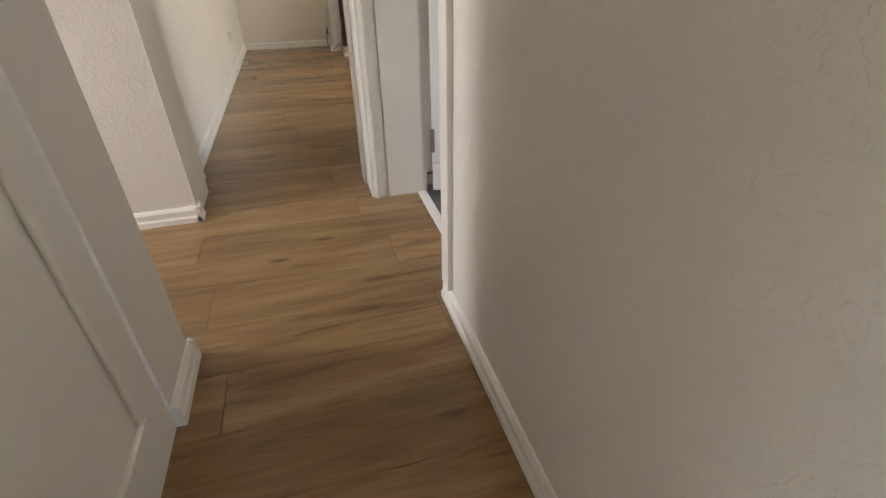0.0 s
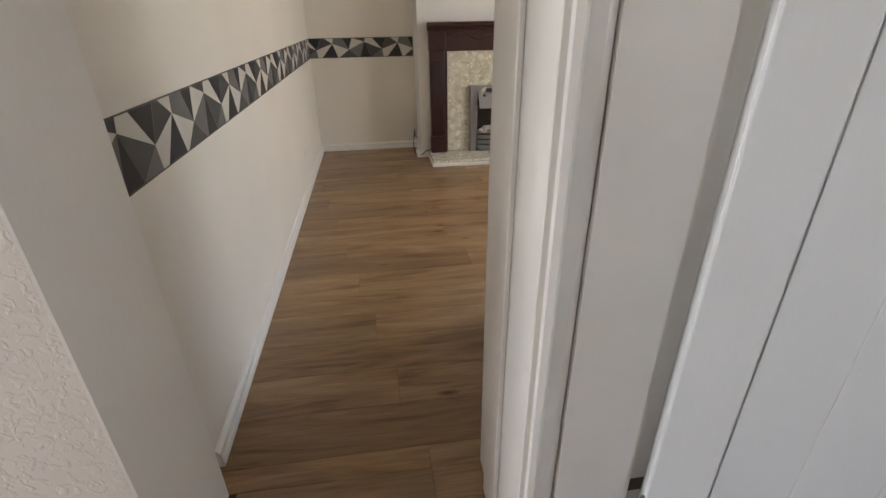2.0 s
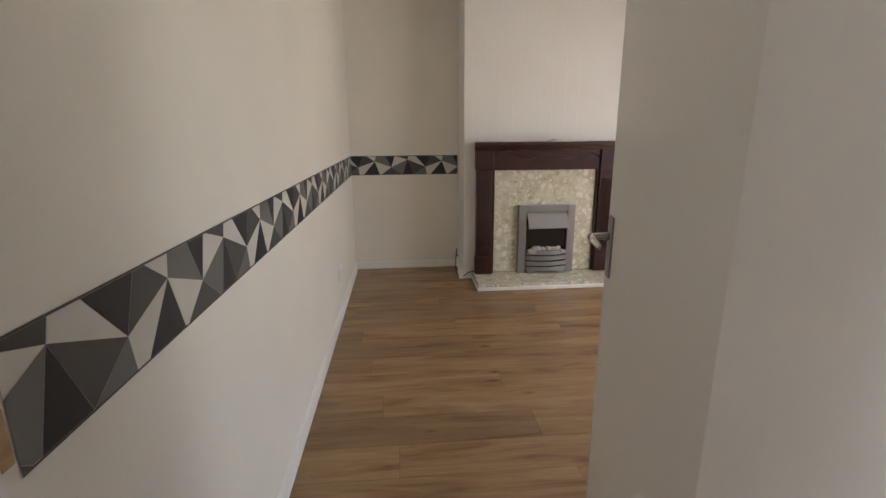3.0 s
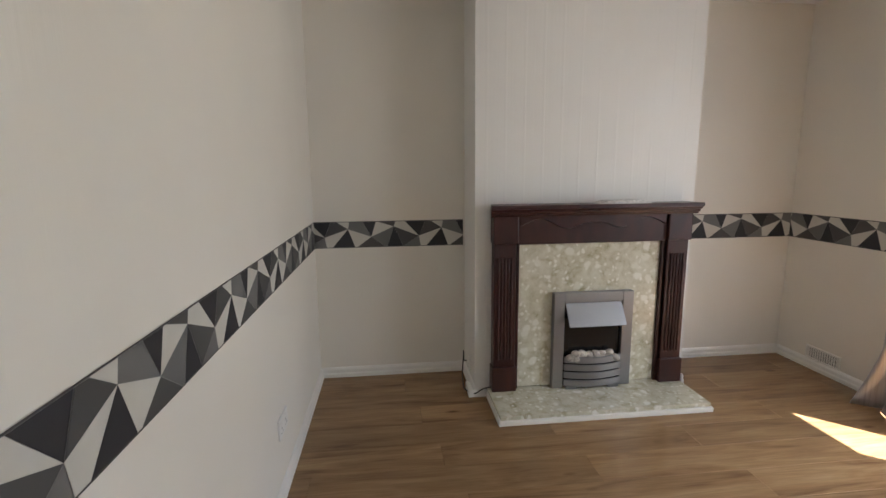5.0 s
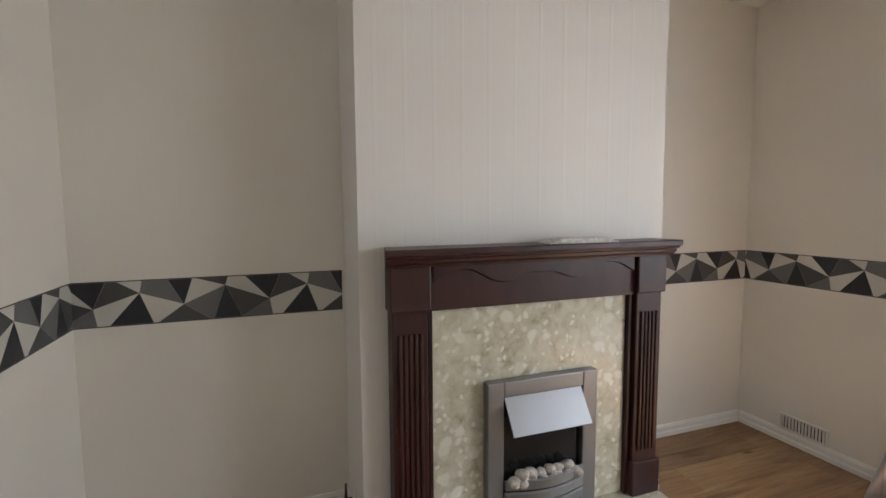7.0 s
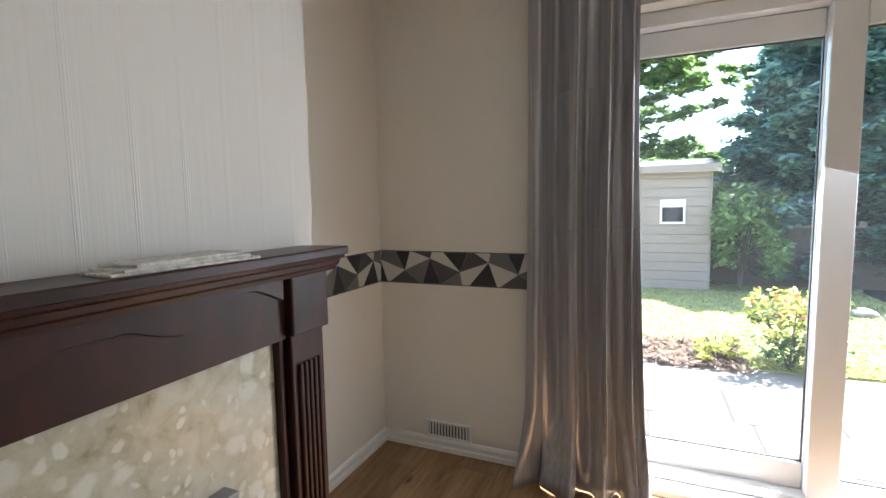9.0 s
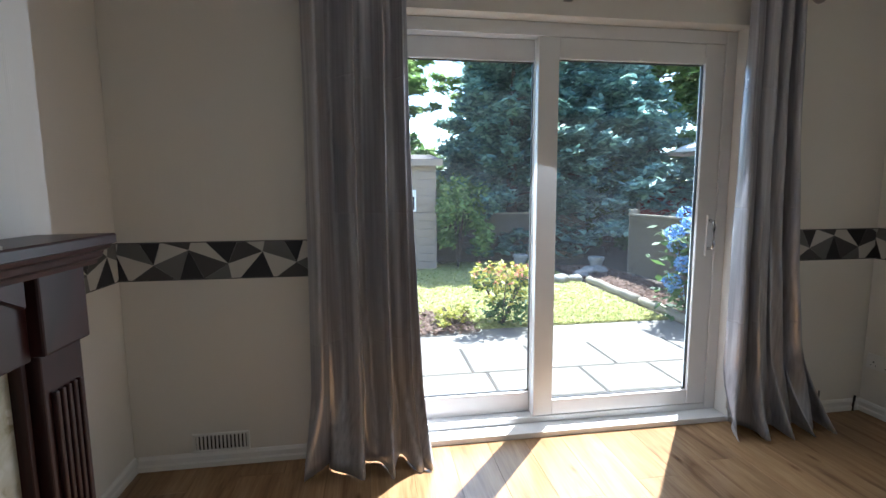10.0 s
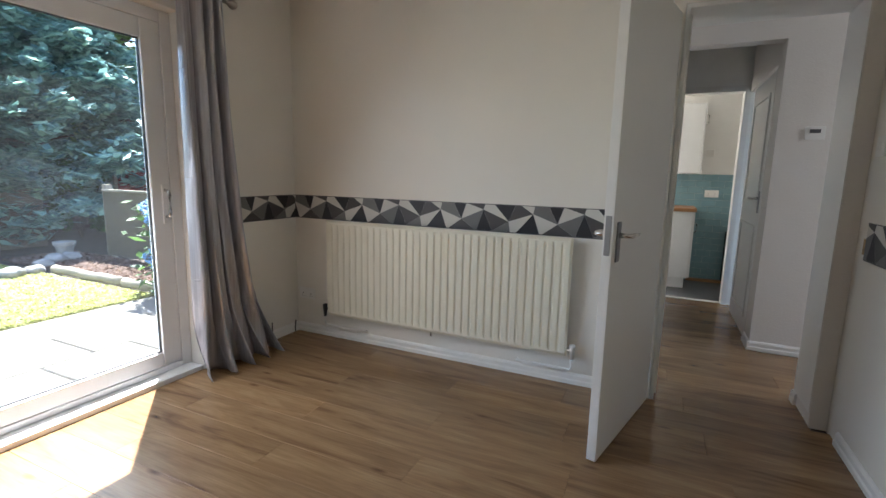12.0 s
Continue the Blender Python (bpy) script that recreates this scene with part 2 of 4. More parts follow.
PLASTIC = mottled("white_plastic", (0.78, 0.765, 0.73), 0.4, spread=0.03, relief=0)
RODM = mottled("brushed_nickel", (0.42, 0.38, 0.34), 0.3, 1.0, relief=0)
PAPER = mottled("newsprint", (0.62, 0.61, 0.59), 0.8, spread=0.35, scale=60)
GLASS = glass("window_glass")
RAWWOOD = mottled("raw_softwood", (0.45, 0.3, 0.16), 0.7, spread=0.3, scale=30)
BAND = [mottled("border_black", (0.024, 0.024, 0.030), 0.5, spread=0.05, relief=0), mottled("border_dark_grey", (0.075, 0.073, 0.072), 0.5, spread=0.05, relief=0),
        mottled("border_mid_grey", (0.16, 0.158, 0.155), 0.5, spread=0.05, relief=0), mottled("border_cream", (0.60, 0.58, 0.53), 0.5, spread=0.04, relief=0),
        mottled("border_silver", (0.36, 0.355, 0.35), 0.35, 0.3, relief=0)]
AQUA = mottled("aqua_wall_tile", (0.20, 0.33, 0.37), 0.2, spread=0.06, relief=0)
AQUAGROUT = mottled("pale_grout", (0.35, 0.45, 0.48), 0.8)
CUPBOARD = mottled("white_cabinet", (0.76, 0.77, 0.77), 0.35, spread=0.02, relief=0)
WORKTOP = mottled("oak_worktop", (0.33, 0.17, 0.075), 0.4, spread=0.25, stretch=(4, 30, 30))
SLAB = mottled("paving_slab", (0.195, 0.175, 0.145), 0.85, spread=0.16, scale=5, relief=0.3, depth=0.004)
SAND = mottled("paving_joint", (0.06, 0.05, 0.04), 0.95)
GRASS = leafy("grass_blade", (0.26, 0.30, 0.07), (0.58, 0.54, 0.22))
SOILGRASS = mottled("lawn_soil", (0.36, 0.345, 0.14), 0.95, spread=0.3, scale=3, relief=0.6, depth=0.02)
SOIL = mottled("dry_soil", (0.085, 0.062, 0.044), 0.95, spread=0.35, scale=8, relief=0.8, depth=0.02)
BARK = leafy("bark_chip", (0.14, 0.085, 0.06), (0.36, 0.25, 0.19), 0.9)
TIMBER = mottled("weathered_timber", (0.26, 0.225, 0.165), 0.85, spread=0.25, scale=3, stretch=(2, 2, 20), relief=0.4, depth=0.003)
SHEDWOOD = mottled("grey_shed_board", (0.29, 0.225, 0.175), 0.85, spread=0.2, scale=4, stretch=(2, 2, 14), relief=0.4, depth=0.003)
# Fence boards given a darker colour for the shade under the trees.
FENCEWOOD = mottled("shade_dark_fence_board", (0.10, 0.085, 0.06), 0.9, spread=0.3, scale=4, stretch=(2, 2, 14), relief=0.4, depth=0.003)
BORDERFENCE = mottled("weathered_fence_board", (0.135, 0.108, 0.07), 0.9, spread=0.3, scale=4, stretch=(2, 2, 14), relief=0.4, depth=0.003)
REDFENCE = mottled("red_stained_board", (0.17, 0.035, 0.028), 0.8, spread=0.2, scale=4)
FELT = mottled("roof_felt", (0.09, 0.075, 0.065), 0.95, spread=0.2)
STONE = mottled("garden_stone", (0.30, 0.28, 0.25), 0.9, spread=0.3, scale=12, relief=0.6, depth=0.01)
TRUNK = mottled("tree_bark", (0.10, 0.075, 0.055), 0.95, spread=0.3, scale=12, relief=0.8, depth=0.02)
FIR = leafy("blue_fir_needles", (0.10, 0.19, 0.19), (0.42, 0.60, 0.46))
CYPRESS = leafy("dark_cypress", (0.07, 0.15, 0.14), (0.32, 0.48, 0.35))
LEAF = leafy("broad_leaves", (0.10, 0.19, 0.05), (0.38, 0.50, 0.17))
YELLOW = leafy("gold_leaves", (0.22, 0.25, 0.03), (0.62, 0.55, 0.12))
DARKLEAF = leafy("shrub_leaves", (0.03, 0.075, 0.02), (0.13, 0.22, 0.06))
PINKLEAF = leafy("pink_shoots", (0.5, 0.16, 0.10), (0.65, 0.35, 0.2))
BLUEPETAL = leafy("blue_petals", (0.12, 0.28, 0.62), (0.35, 0.58, 0.85))
CANVAS = mottled("parasol_canvas", (0.75, 0.72, 0.66), 0.8)


# ---------------------------------------------------------------- mesh helpers
def box(bm, x0, x1, y0, y1, z0, z1, mi=0):
    vs = [bm.verts.new(p) for p in ((x0, y0, z0), (x1, y0, z0), (x1, y1, z0), (x0, y1, z0), (x0, y0, z1), (x1, y0, z1), (x1, y1, z1), (x0, y1, z1))]
    for q in ((3, 2, 1, 0), (4, 5, 6, 7), (0, 1, 5, 4), (1, 2, 6, 5), (2, 3, 7, 6), (3, 0, 4, 7)):
        f = bm.faces.new([vs[i] for i in q])
        f.material_index = mi
    return vs


def boxes(*dims):
    bm = bmesh.new()
    for d in dims:
        box(bm, *d)
    return bm


def soften(bm, width=0.003, segments=2):
    bmesh.ops.bevel(bm, geom=list(bm.edges), offset=width, segments=segments, affect="EDGES", profile=0.5, clamp_overlap=True)
    return bm


def rounded(*dims, width=0.003, segments=2):
    return soften(boxes(*dims), width, segments)


def sweep(bm, points, radius, sides=10):
    """A round bar along points."""
    pts = [Vector(p) for p in points]
    rings = []
    for i, p in enumerate(pts):
        d = (pts[min(i + 1, len(pts) - 1)] - pts[max(i - 1, 0)]).normalized()
        u = d.cross(Vector((0, 0, 1)))
        u = (u if u.length > 0.05 else d.cross(Vector((1, 0, 0)))).normalized()
        v = d.cross(u)
        r = radius[i] if isinstance(radius, (list, tuple)) else radius
        rings.append([bm.verts.new(p + (u * math.cos(a) + v * math.sin(a)) * r) for a in [2 * math.pi * k / sides for k in range(sides)]])
    for a, b in zip(rings, rings[1:]):
        for k in range(sides):
            bm.faces.new((a[k], a[(k + 1) % sides], b[(k + 1) % sides], b[k]))
    bm.faces.new(rings[0][::-1])
    bm.faces.new(rings[-1])
    return bm


def extrude_profile(bm, prof, axis, a0, a1):
    """A closed profile of (u, v) drawn along x or y from a0 to a1; v is height."""
    put = (lambda a, u, v: (a, u, v)) if axis == "x" else (lambda a, u, v: (u, a, v))
    r0 = [bm.verts.new(put(a0, u, v)) for u, v in prof]
    r1 = [bm.verts.new(put(a1, u, v)) for u, v in prof]
    n = len(prof)
    for k in range(n):
        bm.faces.new((r0[k], r0[(k + 1) % n], r1[(k + 1) % n], r1[k]))
    bm.faces.new(r0[::-1])
    bm.faces.new(r1)
    return bm


def mesh_ob(name, bm, materials, smooth=False):
    me = bpy.data.meshes.new(name)
    bmesh.ops.recalc_face_normals(bm, faces=list(bm.faces))
    bm.to_mesh(me)
    bm.free()
    for m in materials if isinstance(materials, (list, tuple)) else [materials]:
        me.materials.append(m)
    if smooth:
        for p in me.polygons:
            p.use_smooth = True
    return new(name, me)


def part(name, bm, material, parent, label="", smooth=False):
    ob = mesh_ob(name, bm, material, smooth)
    ob.parent = parent
    if label:
        ob["label"] = label
    return ob


def empty(name, label, category, at=(0, 0, 0), group="", kind=""):
    ob = new(name)
    ob.location = at
    ob.empty_display_size = 0.05
    return tagged(ob, label, category, group, kind)


def structure(name, bm, material, label, category):
    return tagged(mesh_ob(name, bm, material), label, category, kind="structure")


# ---------------------------------------------------------------- plan
W, E, S, N = 0.0, 3.315, 0.18, 4.005        # living room
HF = -0.16                                # hall face of the doorway wall
TOP = 2.42
DX0, DX1, DH = 0.075, 0.81, 2.06           # living-room doorway
PY0, PY1, PH = 1.03, 3.02, 2.06           # patio opening
BX0, BX1, BY = 0.965, 2.30, 3.625         # chimney breast
OUT = 3.63                                # outer face of the garden wall
GROUND = -0.12
HE, HEY = 0.903, -0.93                    # hall east wall and where the tiled room opens
HW, HWY = 0.171, -1.0                     # hall west wall and its north face

structure("wall_west", boxes((-0.14, W, S - 0.05, N + 0.14, -0.05, TOP)), WALL, "cream textured wallpaper wall with a geometric border", "wall")
structure("wall_north", boxes((W, OUT, N, N + 0.14, -0.05, TOP)), WALL, "cream textured wallpaper wall beside the chimney breast", "wall")
structure("chimney_breast", boxes((BX0, BX1, BY, N - 0.002, -0.05, TOP)), BREAST, "white vertically striped wallpaper on a chimney breast", "wall")
structure("wall_east", boxes((E, OUT, S - 0.12, PY0, -0.3, TOP), (E, OUT, PY1, N - 0.002, -0.3, TOP), (E, OUT, PY0, PY1, PH, TOP), (E, OUT, PY0, PY1, -0.3, -0.015)), WALL,
          "cream papered wall round the sliding patio door", "wall")
structure("wall_south", boxes((1.04, E - 0.002, S - 0.12, S, -0.05, TOP), (DX1, 1.04, HF, S, -0.05, TOP), (DX0, DX1, HF, S, DH, TOP)), WALL,
          "cream papered wall with radiator and doorway", "wall")
structure("wall_pier", boxes((-0.46, DX0, HF, S - 0.052, -0.05, TOP)), HALLPAPER, "white blown-vinyl papered pier beside the doorway", "wall")
structure("door_reveal", boxes((DX0 + 0.0005, DX0 + 0.006, HF - 0.002, S - 0.054, 0.067, DH - 0.023)), DOORWHITE, "smooth cream painted door reveal", "reveal")
structure("wall_hall_east", boxes((HE, 1.03, -2.35, HEY, -0.05, TOP), (HE, 1.03, HEY, HF - 0.002, 2.04, TOP)), HALLPAPER, "cream blown-vinyl papered hall wall", "wall")
structure("wall_hall_west", boxes((0.0, HW, -1.22, HWY, -0.05, TOP), (0.0, HW, -2.35, -1.22, 2.02, TOP), (-2.4, 0.0, HWY - 0.12, HWY, -0.05, TOP), (HW, HE - 0.002, HWY - 0.12, HWY, 2.14, TOP)), HALLPAPER,
          "cream papered hall wall with a thermostat and a beam", "wall")
structure("wall_hall_end", boxes((-2.5, -2.4, -1.1, 0.1, -0.05, 0.25), (-2.5, -2.4, -1.1, -0.85, 0.25, 2.0), (-2.5, -2.4, -0.25, 0.1, 0.25, 2.0), (-2.5, -2.4, -1.1, 0.1, 2.0, TOP), (-2.4, -1.5, HF, -0.04, -0.05, TOP),
                                 (-1.6, -1.5, -0.04, 1.4, -0.05, TOP), (-1.5, -0.14, 1.3, 1.4, -0.05, TOP), (-0.24, -0.145, S, 1.3, -0.05, TOP)), HALLPAPER, "cream papered end wall of the hall", "wall")
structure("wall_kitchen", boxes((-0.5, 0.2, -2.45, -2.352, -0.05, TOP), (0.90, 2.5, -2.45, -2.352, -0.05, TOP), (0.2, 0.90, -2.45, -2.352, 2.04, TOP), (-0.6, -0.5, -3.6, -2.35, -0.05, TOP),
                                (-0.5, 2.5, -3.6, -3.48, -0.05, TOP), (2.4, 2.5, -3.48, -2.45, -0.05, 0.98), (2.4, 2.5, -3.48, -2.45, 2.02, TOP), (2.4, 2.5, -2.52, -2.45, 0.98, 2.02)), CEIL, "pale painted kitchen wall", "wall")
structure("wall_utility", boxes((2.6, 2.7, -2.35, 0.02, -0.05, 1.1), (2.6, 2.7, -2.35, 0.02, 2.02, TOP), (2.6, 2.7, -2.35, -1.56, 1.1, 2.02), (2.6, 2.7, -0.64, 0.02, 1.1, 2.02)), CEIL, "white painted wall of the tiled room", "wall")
structure("ceiling", boxes((-2.5, OUT, -3.6, N + 0.14, TOP, TOP + 0.1)), CEIL, "white painted ceiling", "ceiling")

# floors
floor = structure("floor", boxes((-2.4, E, -2.35, N, -0.06, -0.011)), UNDER, "oak-effect laminate plank floor", "floor")
structure("kitchen_floor", boxes((-0.5, 2.4, -3.48, -2.40, -0.05, 0.0)), SLATE, "dark grey kitchen floor", "floor")
tiled = structure("tiled_floor", boxes((1.0, 2.6, -2.35, 0.02, -0.05, -0.004)), GROUT, "dark grey square floor tiles with pale joints", "floor")

# skirting
SK = lambda s, o: [(o, 0.0), (o + s * 0.018, 0.0), (o + s * 0.018, 0.022), (o + s * 0.013, 0.030), (o + s * 0.013, 0.052), (o + s * 0.006, 0.064), (o, 0.066)]
bm = bmesh.new()
extrude_profile(bm, SK(1, W), "y", S + 0.1, N - 0.02)
extrude_profile(bm, SK(-1, N), "x", W, BX0 - 0.0)
extrude_profile(bm, SK(-1, N), "x", BX1, E)
extrude_profile(bm, SK(-1, BX0), "y", BY - 0.018, N - 0.02)
extrude_profile(bm, SK(1, BX1), "y", BY - 0.018, N - 0.02)
extrude_profile(bm, SK(-1, E), "y", PY1, N - 0.02)
extrude_profile(bm, SK(-1, E), "y", S + 0.02, PY0)
extrude_profile(bm, SK(1, S), "x", 0.9, E)
structure("baseboard", bm, GLOSS, "low white painted skirting board", "skirting")
bm = bmesh.new()
extrude_profile(bm, SK(-1, HF), "x", -0.478, DX0 + 0.016)
extrude_profile(bm, SK(1, DX0), "y", HF - 0.018, HF + 0.05)
extrude_profile(bm, SK(-1, HE), "y", -2.35, HEY - 0.002)
extrude_profile(bm, SK(1, HW), "y", -1.22, HWY + 0.015)
extrude_profile(bm, SK(1, HWY), "x", -2.4, HW + 0.016)
structure("baseboard_hall", bm, GLOSS, "moulded white skirting board of the hall", "skirting")


# ---------------------------------------------------------------- doors and linings
bm = boxes((DX1 - 0.022, DX1 - 0.002, HF - 0.004, S + 0.004, 0, DH - 0.02), (DX0 + 0.001, DX1 - 0.002, HF - 0.004, S + 0.004, DH - 0.022, DH - 0.002),
           (DX1 - 0.034, DX1 - 0.0225, -0.02, 0.09, 0, DH - 0.03))
soften(bm, 0.002, 1)
structure("door_lining", bm, GLOSS, "white gloss painted door lining", "door frame")
bm = bmesh.new()
ARC = [(0, 0), (0, 0.018), (0.012, 0.022), (0.02, 0.014), (0.045, 0.012), (0.058, 0.008), (0.06, 0)]


def architrave_y(bm, x0, y, side, z1):
    """An upright moulding on a wall that faces along y."""
    r = [[bm.verts.new((x0 + u, y + side * v, z)) for u, v in ARC] for z in (0, z1)]
    n = len(ARC)
    for k in range(n):
        bm.faces.new((r[0][k], r[0][(k + 1) % n], r[1][(k + 1) % n], r[1][k]))
    bm.faces.new(r[0][::-1])
    bm.faces.new(r[1])


architrave_y(bm, DX1 - 0.01, HF, -1, 2.1)
architrave_y(bm, DX1 + 0.055, S, 1, 2.1)
box(bm, DX1 + 0.052, DX1 + 0.21, HF - 0.016, HF - 0.001, 0, 2.06)
box(bm, HE - 0.015, HE - 0.001, HEY - 0.065, HEY - 0.002, 0.066, 2.06)
box(bm, HE - 0.003, 1.02, HEY + 0.001, HEY + 0.025, 0, 2.04)
structure("trim", bm, GLOSS, "white gloss painted architrave mouldings", "architrave")
structure("threshold", rounded((0.99, 1.03, HEY + 0.026, HF - 0.018, 0.0, 0.008), width=0.003), PLASTIC, "pale grey threshold strip at the tiled floor", "threshold")
structure("threshold_kitchen", rounded((0.2, 0.90, -2.42, -2.37, 0.0, 0.008), width=0.003), PLASTIC, "pale threshold strip at the kitchen floor", "threshold")
structure("kitchen_door_frame", boxes((0.17, 0.215, -2.47, -2.335, 0, 2.08), (0.885, 0.93, -2.47, -2.335, 0, 2.08), (0.215, 0.885, -2.47, -2.335, 2.025, 2.08)), GLOSS, "white painted kitchen door frame", "door frame")


def lever_handle(parent, m, flip=1):
    """Back plate, neck and lever."""
    h = new("door_handle")
    h.parent = parent
    h.matrix_local = m
    h["label"] = "satin chrome lever handle on a long plate"
    part("back_plate", rounded((-0.021, 0.021, 0, 0.006, -0.09, 0.075), width=0.003), STEEL, h)
    bm = bmesh.new()
    sweep(bm, [(0, 0.004, 0.02), (0, 0.045, 0.02), (flip * 0.012, 0.054, 0.02), (flip * 0.06, 0.055, 0.022), (flip * 0.115, 0.05, 0.018)], [0.011, 0.009, 0.010, 0.009, 0.007])
    part("lever", bm, CHROME, h, smooth=True)
    return h


# living-room door: a flush leaf, open into the room
leaf = empty("living_room_door", "open flush white door with a chrome lever handle", "door", (DX1 + 0.03, S + 0.022, 0.008))
leaf.rotation_euler = (0, 0, radians(76.0))
part("door_leaf", rounded((0.008, 0.762, -0.02, 0.02, 0, 2.0), width=0.002), DOORWHITE, leaf)
part("kick_panel", rounded((0.05, 0.70, -0.0235, -0.02, 0.02, 0.16), width=0.001, segments=1), DOORWHITE, leaf)
lever_handle(leaf, pose(0.703, 0.0205, 0.955), -1)
lever_handle(leaf, pose(0.703, -0.0205, 0.955, 0, 0, 180), 1)
part("latch_plate", rounded((0.7615, 0.7645, -0.012, 0.012, 0.895, 1.055), width=0.001, segments=1), STEEL, leaf)
for z in (0.2, 1.75):
    bm = bmesh.new()
    sweep(bm, [(0.002, 0.014, z - 0.04), (0.002, 0.014, z + 0.04)], 0.006)
    box(bm, 0.002, 0.032, 0.008, 0.012, z - 0.035, z + 0.035)
    part("hinge", bm, STEEL, leaf, smooth=True)

# tiled-room door: moulded boards in a raised frame, open
util = empty("utility_door", "half-open white moulded plank-style panel door", "door", (1.06, HF - 0.03, 0.012))
util.rotation_euler = (0, 0, radians(-22))
bm = boxes((0, 0.76, 0.0, 0.034, 0, 2.0))
part("door_leaf", soften(bm, 0.002, 1), BLUEWHITE, util)
bm = bmesh.new()
for d in ((0, 0.115, 0.13, 2.0), (0.645, 0.76, 0.13, 2.0), (0.0, 0.76, 0, 0.13), (0.115, 0.645, 1.87, 2.0)):
    box(bm, d[0] + 0.001, d[1] - 0.001, -0.008, -0.0005, d[2] + 0.001, d[3] - 0.001)
part("raised_frame", soften(bm, 0.003, 2), BLUEWHITE, util)
for k in range(4):
    x0 = 0.118 + k * 0.132
    part("door_board", rounded((x0, x0 + 0.1315, -0.0035, -0.0005, 0.136, 1.864), width=0.0022), BLUEWHITE, util)
bm = boxes((-0.006, 0.012, -0.012, 0.002, 0.18, 0.28))
part("hinge", bm, STEEL, util)

# hall cupboard door: a panelled leaf in the west wall of the hall
cup = empty("hall_door", "closed white panelled door with a gap at its foot", "door", (0.146, -1.235, 0.012))
cup.rotation_euler = (0, 0, radians(-90))
part("door_leaf", rounded((0, 0.84, -0.014, 0.026, 0, 1.98), width=0.002), DOORWHITE, cup)
for z0, z1 in ((0.14, 0.86), (1.02, 1.84)):
    bm = bmesh.new()
    for a, b, c, d in ((0.10, 0.74, z0, z0 + 0.022), (0.10, 0.74, z1 - 0.022, z1), (0.10, 0.122, z0 + 0.0225, z1 - 0.0225), (0.718, 0.74, z0 + 0.0225, z1 - 0.0225)):
        box(bm, a, b, 0.0255, 0.037, c, d)
    part("panel_moulding", soften(bm, 0.004, 2), DOORWHITE, cup)
lever_handle(cup, pose(0.07, 0.0265, 1.05), 1)


# ---------------------------------------------------------------- patio door
pd = tagged(new("window_1"), "white plastic-framed sliding patio door with two tall panes", "patio door", kind="structure")
X0 = E + 0.085
part("window_frame", rounded((X0, X0 + 0.12, PY0 + 0.003, PY0 + 0.065, 0.03, PH - 0.003), (X0, X0 + 0.12, PY1 - 0.065, PY1 - 0.003, 0.03, PH - 0.003),
                             (X0, X0 + 0.12, PY0 + 0.066, PY1 - 0.066, 1.995, PH - 0.003), (X0, X0 + 0.12, PY0 + 0.066, PY1 - 0.066, 0.03, 0.062), width=0.004), UPVC, pd)
sash = rounded((X0 + 0.004, X0 + 0.052, 1.097, 1.205, 0.064, 1.993), (X0 + 0.004, X0 + 0.052, 1.994, 2.10, 0.064, 1.993),
               (X0 + 0.006, X0 + 0.05, 1.206, 1.993, 1.892, 1.993), (X0 + 0.006, X0 + 0.05, 1.206, 1.993, 0.064, 0.147), width=0.005)
sl = part("sliding_sash", sash, UPVC, pd)
fx = part("fixed_sash", rounded((X0 + 0.062, X0 + 0.11, 2.03, 2.10, 0.064, 1.993), (X0 + 0.062, X0 + 0.11, 2.89, 2.953, 0.064, 1.993),
                                (X0 + 0.064, X0 + 0.108, 2.101, 2.889, 1.89, 1.993), (X0 + 0.064, X0 + 0.108, 2.101, 2.889, 0.064, 0.175), width=0.005), UPVC, pd)
for sash_ob, (y0, y1, z0, z1, x) in ((sl, (1.200, 1.999, 0.142, 1.897, X0 + 0.028)), (fx, (2.095, 2.895, 0.17, 1.895, X0 + 0.086))):
    p = part("pane", boxes((x, x + 0.004, y0, y1, z0, z1)), GLASS, sash_ob)
    p.visible_shadow = False
    gk = bmesh.new()
    for a, b, c, e in ((y0, y1, z0, z0 + 0.009), (y0, y1, z1 - 0.009, z1), (y0, y0 + 0.009, z0 + 0.0095, z1 - 0.0095), (y1 - 0.009, y1, z0 + 0.0095, z1 - 0.0095)):
        box(gk, x - 0.006, x + 0.010, a, b, c, e)
    part("gasket", gk, CABLE, sash_ob)
hd = rounded((X0 - 0.006, X0 + 0.0035, 1.12, 1.15, 0.90, 1.12), width=0.002)
h_ob = part("handle_plate", hd, UPVC, sl)
bm = bmesh.new()
sweep(bm, [(X0 - 0.004, 1.135, 1.09), (X0 - 0.035, 1.135, 1.085), (X0 - 0.042, 1.135, 1.06), (X0 - 0.042, 1.135, 0.97), (X0 - 0.035, 1.135, 0.945), (X0 - 0.004, 1.135, 0.94)], 0.009)
part("pull_handle", bm, CHROME, sl, smooth=True)
part("window_sill", rounded((E - 0.012, X0 + 0.12, PY0 + 0.002, PY1 - 0.002, -0.012, 0.0285), width=0.004), UPVC, pd)
structure("reveal_lining", boxes((E + 0.003, X0 - 0.001, PY0 + 0.0005, PY0 + 0.0025, 0.03, PH - 0.003)), GLOSS, "white painted window reveal", "reveal")

